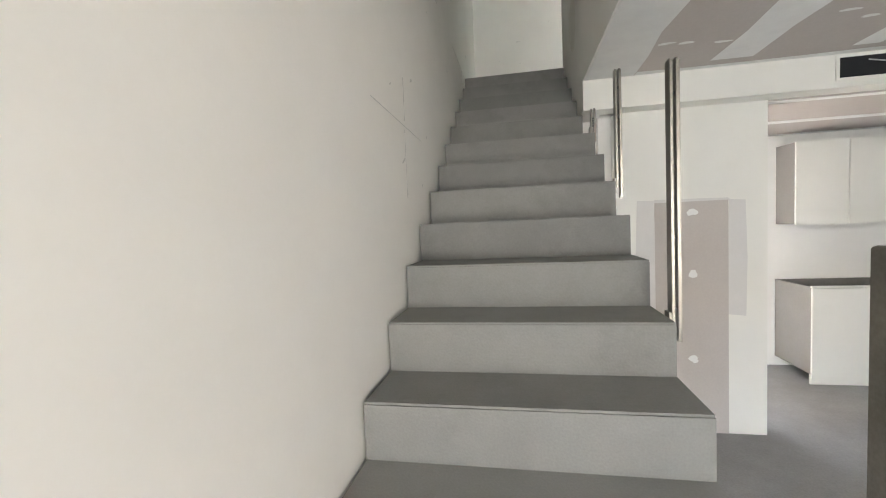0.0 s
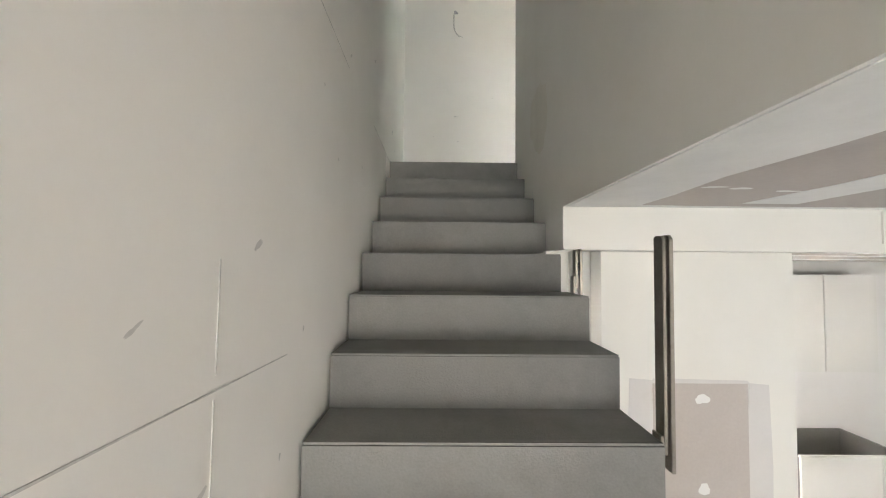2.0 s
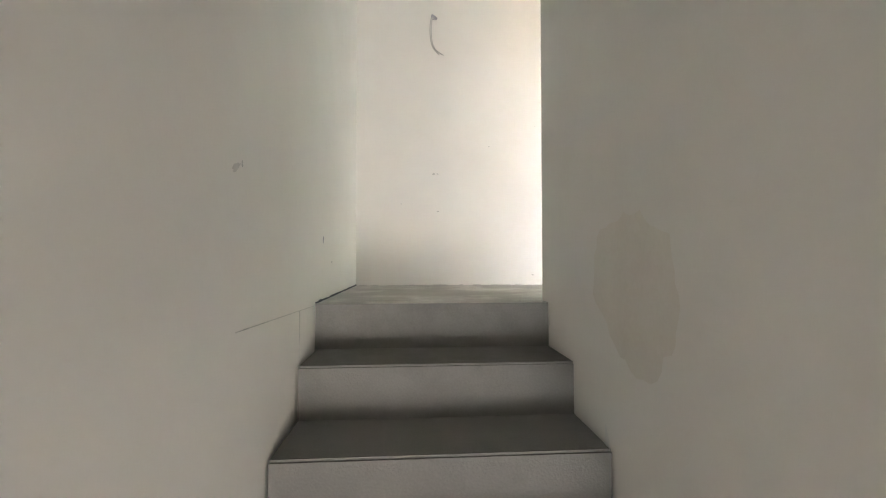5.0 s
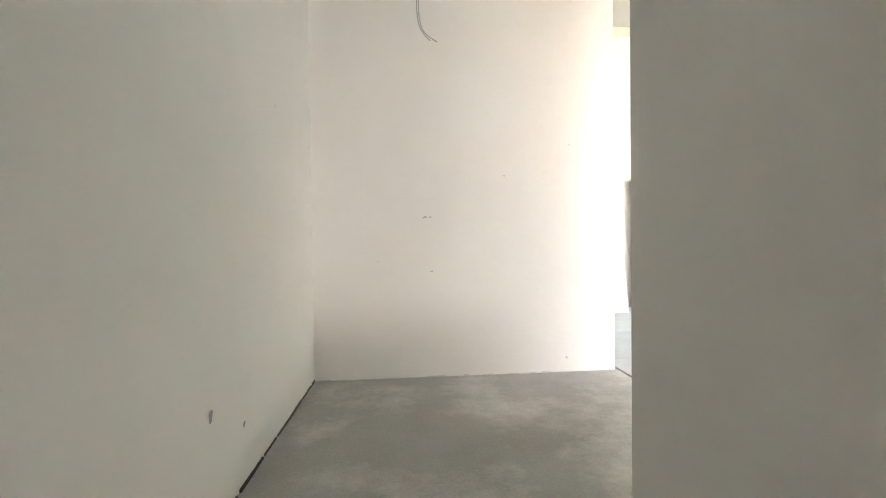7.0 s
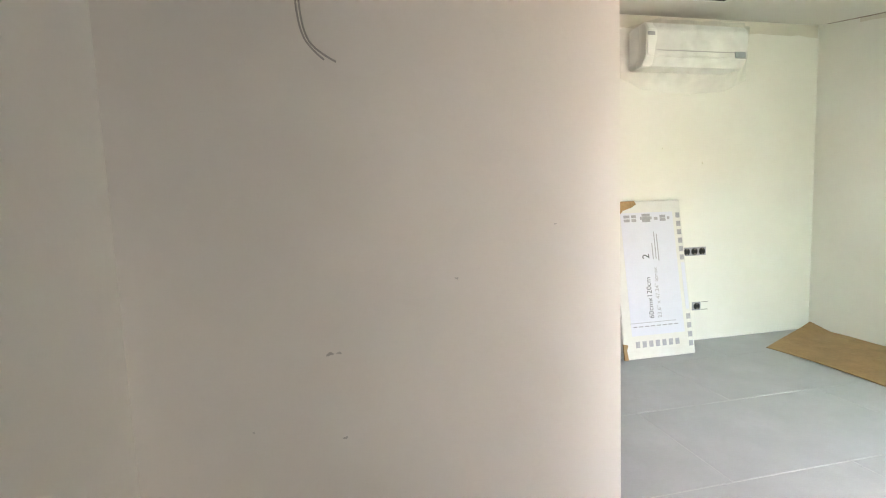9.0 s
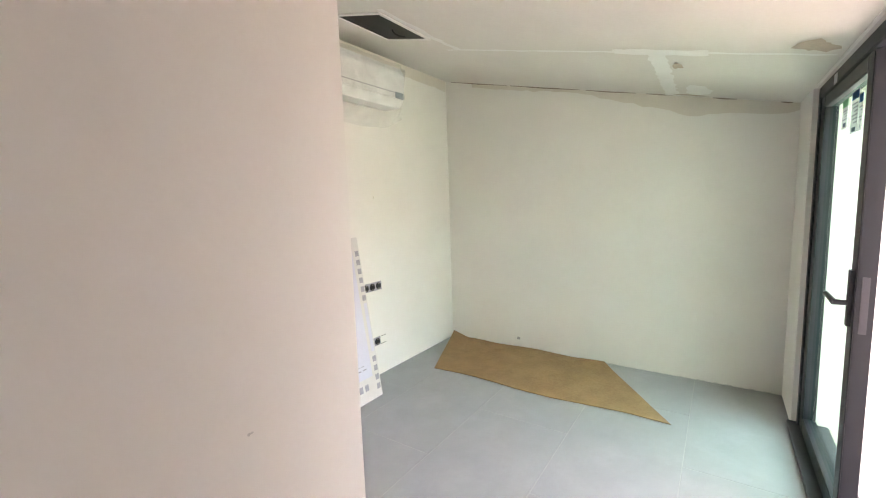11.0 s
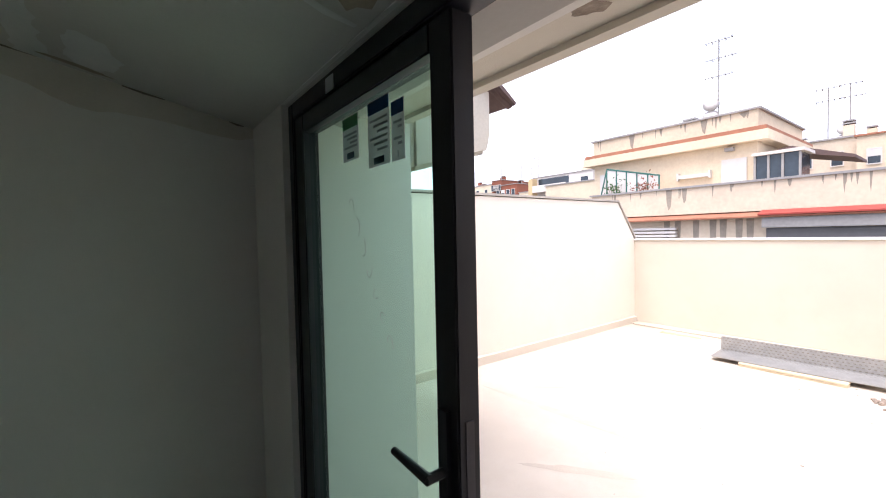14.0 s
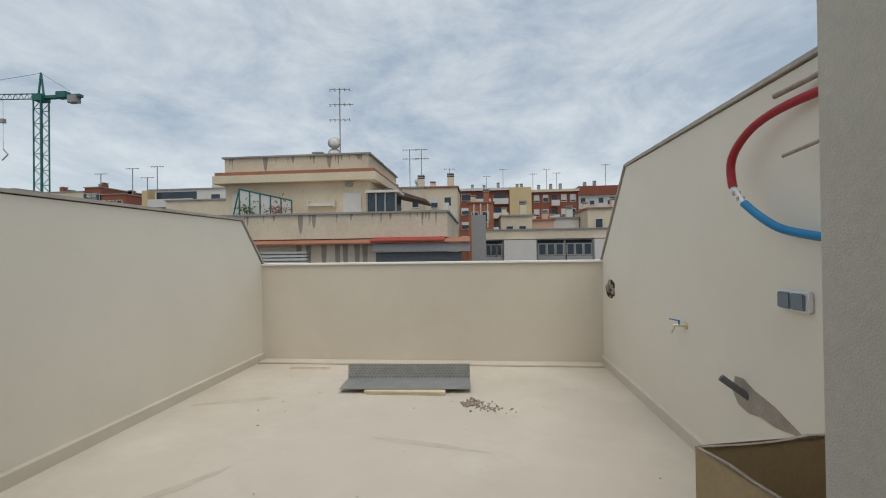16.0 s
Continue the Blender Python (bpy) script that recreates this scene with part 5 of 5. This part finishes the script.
for k in range(14):
    x, w, d = rr.uniform(10.4, 20.2), rr.uniform(0.05, 0.16), rr.uniform(0.2, 0.8)
    bm = bmesh.new()
    prism(bm, [(x - w / 2, 10.875), (x + w / 2, 10.875), (x + w * 0.3, 10.87 - d * 0.7), (x, 10.87 - d)], "y", YP, YP + 0.004)
    part("rain_streak", bm, M_STREAK, pent)
tower = house("narrow grey rendered stair tower", 2.5, 3.3, -20.5, 1.2, 6.3, M_F_GREY)
for i in range(5):
    pots = thing("roof_planter", "small pale planters on the terrace edge", "planter", "roof edge planters")
    boxes("pot", M_F_WHITE, pots, (4.42, 4.7, YL - 1.2 - 1.4 * i - 0.5, YL - 1.2 - 1.4 * i, 6.31, 6.31 + 0.5))

# long house with loggias
YM = -29.3
logg = house("long grey and beige house with glazed loggias", -11.5, 2.6, YM, 8, 5.15, M_F_GREY)
boxes("roof_parapet", M_F_BEIGE, logg, (-11.6, 2.7, YM - 8, YM + 0.2, 5.15, 5.85), label="stained concrete parapet")
boxes("roof_cap", M_F_GREY, logg, (-11.7, 2.8, YM - 8, YM + 0.3, 5.85, 5.92))
for x0, x1 in ((-1.35, 1.05), (-7.6, -5.6)):
    boxes("white_bay", M_F_WHITE, logg, (x0, x1, YM, YM + 0.5, -3.0, 5.08))
for x0, x1 in ((1.2, 2.45), (-3.45, -1.5), (-5.5, -3.6), (-10.5, -7.8)):
    boxes("loggia", M_BLACK, logg, (x0, x1, YM, YM + 0.02, 3.2, 5.05))
    for k in range(3):
        w0 = x0 + (x1 - x0) * (0.04 + 0.33 * k)
        window(logg, w0, w0 + (x1 - x0) * 0.24, YM + 0.03, 3.95, 4.72, 0, M_F_GREY)
    boxes("loggia_rail", M_F_GREY, logg, (x0, x1, YM + 0.3, YM + 0.36, 3.2, 3.85))

# roofs behind
YB = -42.3
rows = (("cream roof house with chimneys", 5.3, 8.8, 11.3, M_F_CREAM), ("pale beige stepped roof house", 8.9, 13.6, 11.6, M_F_BEIGE), ("orange rendered house with white strips", 1.3, 4.2, 9.9, M_F_ORANGE),
        ("cream rendered roof pavilion", -2.7, 0.6, 8.0, M_F_CREAM), ("pink rendered roof house", -5.3, -2.9, 7.6, M_F_PINK), ("grey roof house with wide glazing", -8.4, -5.4, 7.9, M_F_WHITE), ("cream roof house with canopy", -12.5, -8.5, 8.6, M_F_CREAM))
for i, (lab, x0, x1, z1, mat) in enumerate(rows):
    y = YB - 1.7 * (i % 3)
    h = house(lab, x0, x1, y, 6, z1, mat, M_F_GREY if i % 2 else M_TERRA)
    if mat == M_F_ORANGE:
        orange = h
    for k in range(2):
        xw = x0 + (x1 - x0) * (0.2 + 0.42 * k)
        window(h, xw, xw + 0.7, y, z1 - 2.2, z1 - 1.1, rr.choice((0, 0.5)))
    chimney(x0 + 0.8, y - 1.5, z1, z1 + rr.uniform(0.7, 1.4), 0.7, mat, 2)
    chimney(x1 - 0.5, y - 3.0, z1, z1 + rr.uniform(0.4, 1.1), 0.6, M_F_CREAM, 1)
for x in (1.9, 2.7, 3.5):
    bm = bmesh.new()
    box(bm, x, x + 0.14, YB - 3.4, YB - 3.3, 7.0, 9.8)
    part("white_strip", bm, M_F_WHITE, orange)
antenna(11.1, YB - 3.5, 11.6, 16.5, 2, False, 1.6, 0.05)
antenna(9.7, YB - 3.5, 11.6, 16.5, 2, True, 1.4, 0.05)
antenna(6.2, YB - 1.2, 11.4, 13.6, 1, False, 1.2, 0.04)

# apartment blocks far up the hill
YF = -82.3


def block(label, x0, x1, z1, mat, floors, bays, roofmat, balc=(), side=None):
    h = house(label, x0, x1, YF, 12, z1, mat)
    boxes("roof", roofmat, h, (x0 - 0.3, x1 + 0.3, YF - 12, YF + 0.5, z1, z1 + 0.5))
    w = (x1 - x0) / bays
    for f in range(floors):
        zf = z1 - 2.9 * (f + 1)
        for b in range(bays):
            xc = x0 + w * (b + 0.5)
            if b in balc:
                balcony(h, xc - w * 0.44, xc + w * 0.44, YF, zf + 0.2)
            else:
                window(h, xc - w * 0.26, xc + w * 0.26, YF, zf + 0.95, zf + 2.3, rr.choice((0, 0.4, 0.8)))
    return h


b1 = block("brick apartment block with white balconies", -3.0, 7.5, 16.6, M_F_BRICK, 4, 3, M_F_WHITE, (0, 1))
b2 = house("plain yellow gable of an apartment block", -7.4, -3.05, YF + 1.0, 13, 17.0, M_F_YELLOW)
b3 = block("long brick apartment block with balconies", -16.6, -7.6, 16.0, M_F_BRICK, 4, 5, M_F_CREAM, (2,))
b4 = block("white apartment block with a red-brown top", -25.5, -16.8, 15.2, M_F_WHITE, 4, 5, M_F_BRICK, (0, 2, 4))
boxes("top_storey", M_F_BRICK, b4, (-25.5, -16.8, YF - 11, YF + 0.2, 15.7, 17.0))
for x, z in ((-5.0, 17.0), (-5.9, 17.0), (-12, 16.5), (-14, 16.5), (-9.5, 16.5), (2, 17.1), (4.5, 17.1), (-1, 17.1), (-21, 17.0), (-19, 17.0)):
    chimney(x, YF - 4, z, z + rr.uniform(0.7, 1.6), 0.6, M_F_GREY, 1)
for x, z in ((-8.2, 16.5), (-13.1, 16.5), (-23, 17), (-2, 17.1), (1.5, 17.1), (-11, 16.5)):
    antenna(x, YF - 3, z, z + rr.uniform(3, 5.5), 1, False, 1.5, 0.06)

# houses to the east
YE = -52.3
e1 = house("apartment house with long balconies and brown gable", 38.5, 50.0, YE, 10, 13.6, M_F_WHITE, M_F_GREY)
boxes("gable", M_F_YELLOW, e1, (49.2, 50.05, YE - 10, YE + 1.3, G0, 13.4))
for z in (11.2, 8.4):
    balcony(e1, 42.5, 49.2, YE, z, 1.3)
window(e1, 39.3, 40.6, YE, 11.4, 12.8)
boxes("penthouse", M_F_CREAM, e1, (36.5, 41.2, YE - 9, YE - 1, 13.0, 14.4))
chimney(40.8, YE - 2, 14.4, 15.4, 0.7, M_F_WHITE, 1)
antenna(38.9, YE - 2, 14.4, 17.6, 1, False, 1.2, 0.05)
e2 = house("low cream roof house with an awning", 32.0, 41.0, YE + 8, 7, 10.9, M_F_CREAM, M_F_GREY)
YG = -67.3
for lab, x0, x1, z1, mat in (("far cream rendered house roofs", 76, 90, 16.3, M_F_CREAM), ("far beige roof house", 90, 106, 17.2, M_F_BEIGE), ("far red-brown brick house", 67.6, 75.0, 15.6, M_F_BRICK), ("far brick house with stepped roof", 72.5, 75.8, 17.0, M_F_BRICK), ("far cream rendered house", 52, 67, 13.4, M_F_CREAM)):
    h = house(lab, x0, x1, YG, 10, z1, mat, M_F_GREY)
    for k in range(4):
        xw = x0 + (x1 - x0) * (0.1 + 0.22 * k)
        window(h, xw, xw + 1.0, YG, z1 - 2.4, z1 - 1.1, rr.choice((0, 0.5)))
    for k in range(2):
        chimney(x0 + (x1 - x0) * rr.uniform(0.15, 0.85), YG - 3, z1, z1 + rr.uniform(0.6, 1.5), 0.9, M_F_BRICK, 1)
for x, z1 in ((68.0, 20.8), (65.0, 19.0), (63, 21), (74.5, 20)):
    antenna(x, YG - 2, 13.0, z1, 1, False, 2.4, 0.08)

# tower crane
YC = -77.3
crane = thing("tower_crane", "green lattice tower crane over the roofs", "crane")
bm = bmesh.new()
cx, s = 96.2, 0.85
for dx in (-s, s):
    for dy in (-s, s):
        rod(bm, (cx + dx, YC + dy, G0), (cx + dx, YC + dy, 38.4), 0.16, 5)
z = G0
i = 0
while z < 37.5:
    for dy in (-s, s):
        rod(bm, (cx - s, YC + dy, z), (cx + s, YC + dy, z + 1.6 if i % 2 else z), 0.09, 4)
        rod(bm, (cx - s if i % 2 else cx + s, YC + dy, z), (cx + s if i % 2 else cx - s, YC + dy, z + 1.6), 0.09, 4)
    z += 1.6
    i += 1
part("mast", bm, M_CRANE, crane)
bm = bmesh.new()
for dx in (-0.7, 0.7):
    rod(bm, (cx + dx, YC, 38.4), (cx, YC, 43.8), 0.2, 5)
box(bm, cx - 1.1, cx + 1.1, YC - 1.0, YC + 1.0, 37.6, 39.0)
part("tower_head", bm, M_CRANE, crane)
bm = bmesh.new()
for dz in (0, 1.1):
    rod(bm, (cx, YC, 38.2 + dz), (cx + 42, YC + 2, 38.8 + dz), 0.12, 5)
for i in range(32):
    xa = cx + 1.3 * i
    rod(bm, (xa, YC + 0.06 * i, 38.2 + 0.018 * i), (xa + 0.65, YC + 0.06 * i, 39.3 + 0.018 * i), 0.06, 4)
    rod(bm, (xa + 0.65, YC + 0.06 * i, 39.3 + 0.018 * i), (xa + 1.3, YC + 0.06 * i, 38.2 + 0.018 * i), 0.06, 4)
part("jib", bm, M_CRANE, crane)
boxes("counter_jib", M_CRANE, crane, (86.8, cx, YC - 0.5, YC + 0.5, 38.1, 38.7))
boxes("counterweight", M_F_GREY, crane, (87.4, 89.6, YC - 0.6, YC + 0.6, 36.9, 38.6), label="grey concrete counterweight", bevel=0.1)
boxes("winch_box", M_CRANE, crane, (89.8, 92.2, YC - 0.7, YC + 0.7, 38.0, 39.4), label="green winch housing", bevel=0.1)
bm = bmesh.new()
rod(bm, (cx, YC, 43.7), (cx + 30, YC + 1.4, 40.0), 0.05, 4)
rod(bm, (cx, YC, 43.7), (89.5, YC, 39.6), 0.05, 4)
rod(bm, (104.7, YC + 0.5, 38.5), (104.7, YC + 0.5, 27.5), 0.04, 4)
part("cable", bm, M_F_GREY, crane)
bm = bmesh.new()
box(bm, 104.3, 105.1, YC + 0.2, YC + 0.8, 33.2, 34.1)
rod(bm, (104.7, YC + 0.5, 27.6), (103.6, YC + 0.5, 26.4), 0.12, 5)
rod(bm, (103.6, YC + 0.5, 26.4), (105.0, YC + 0.5, 25.2), 0.12, 5)
part("hook", bm, M_F_GREY, crane)

# ---- tiles of the upper room, last ----
def tile_mesh(w, d):
    bm = bmesh.new()
    box(bm, 0, w, 0, d, 0, 0.006)
    bmesh.ops.bevel(bm, geom=[e for e in bm.edges if all(v.co.z > 0.005 for v in e.verts)], offset=0.0015, segments=1, affect="EDGES")
    me = bpy.data.meshes.new("tile")
    bm.to_mesh(me)
    bm.free()
    me.materials.append(M_TILE)
    return me


JOINT = 0.004
tile_sizes = {}
y_edges = [3.05, 3.66, 4.265, 4.87, 5.475, YN]
for r, (ya, yb) in enumerate(zip(y_edges, y_edges[1:])):
    x = 0.86 if r % 2 == 0 else 1.46
    while x < XE:
        xa, xb = max(1.46, x), min(XE, x + 1.2)
        if xb - xa > 0.03:
            key = (round(xb - xa - JOINT, 3), round(yb - ya - JOINT, 3))
            if key not in tile_sizes:
                tile_sizes[key] = tile_mesh(*key)
            ob = new("tile", tile_sizes[key])
            ob.parent = room_floor
            ob.location = (xa + JOINT / 2, ya + JOINT / 2, UF + 0.003)
        x += 1.2
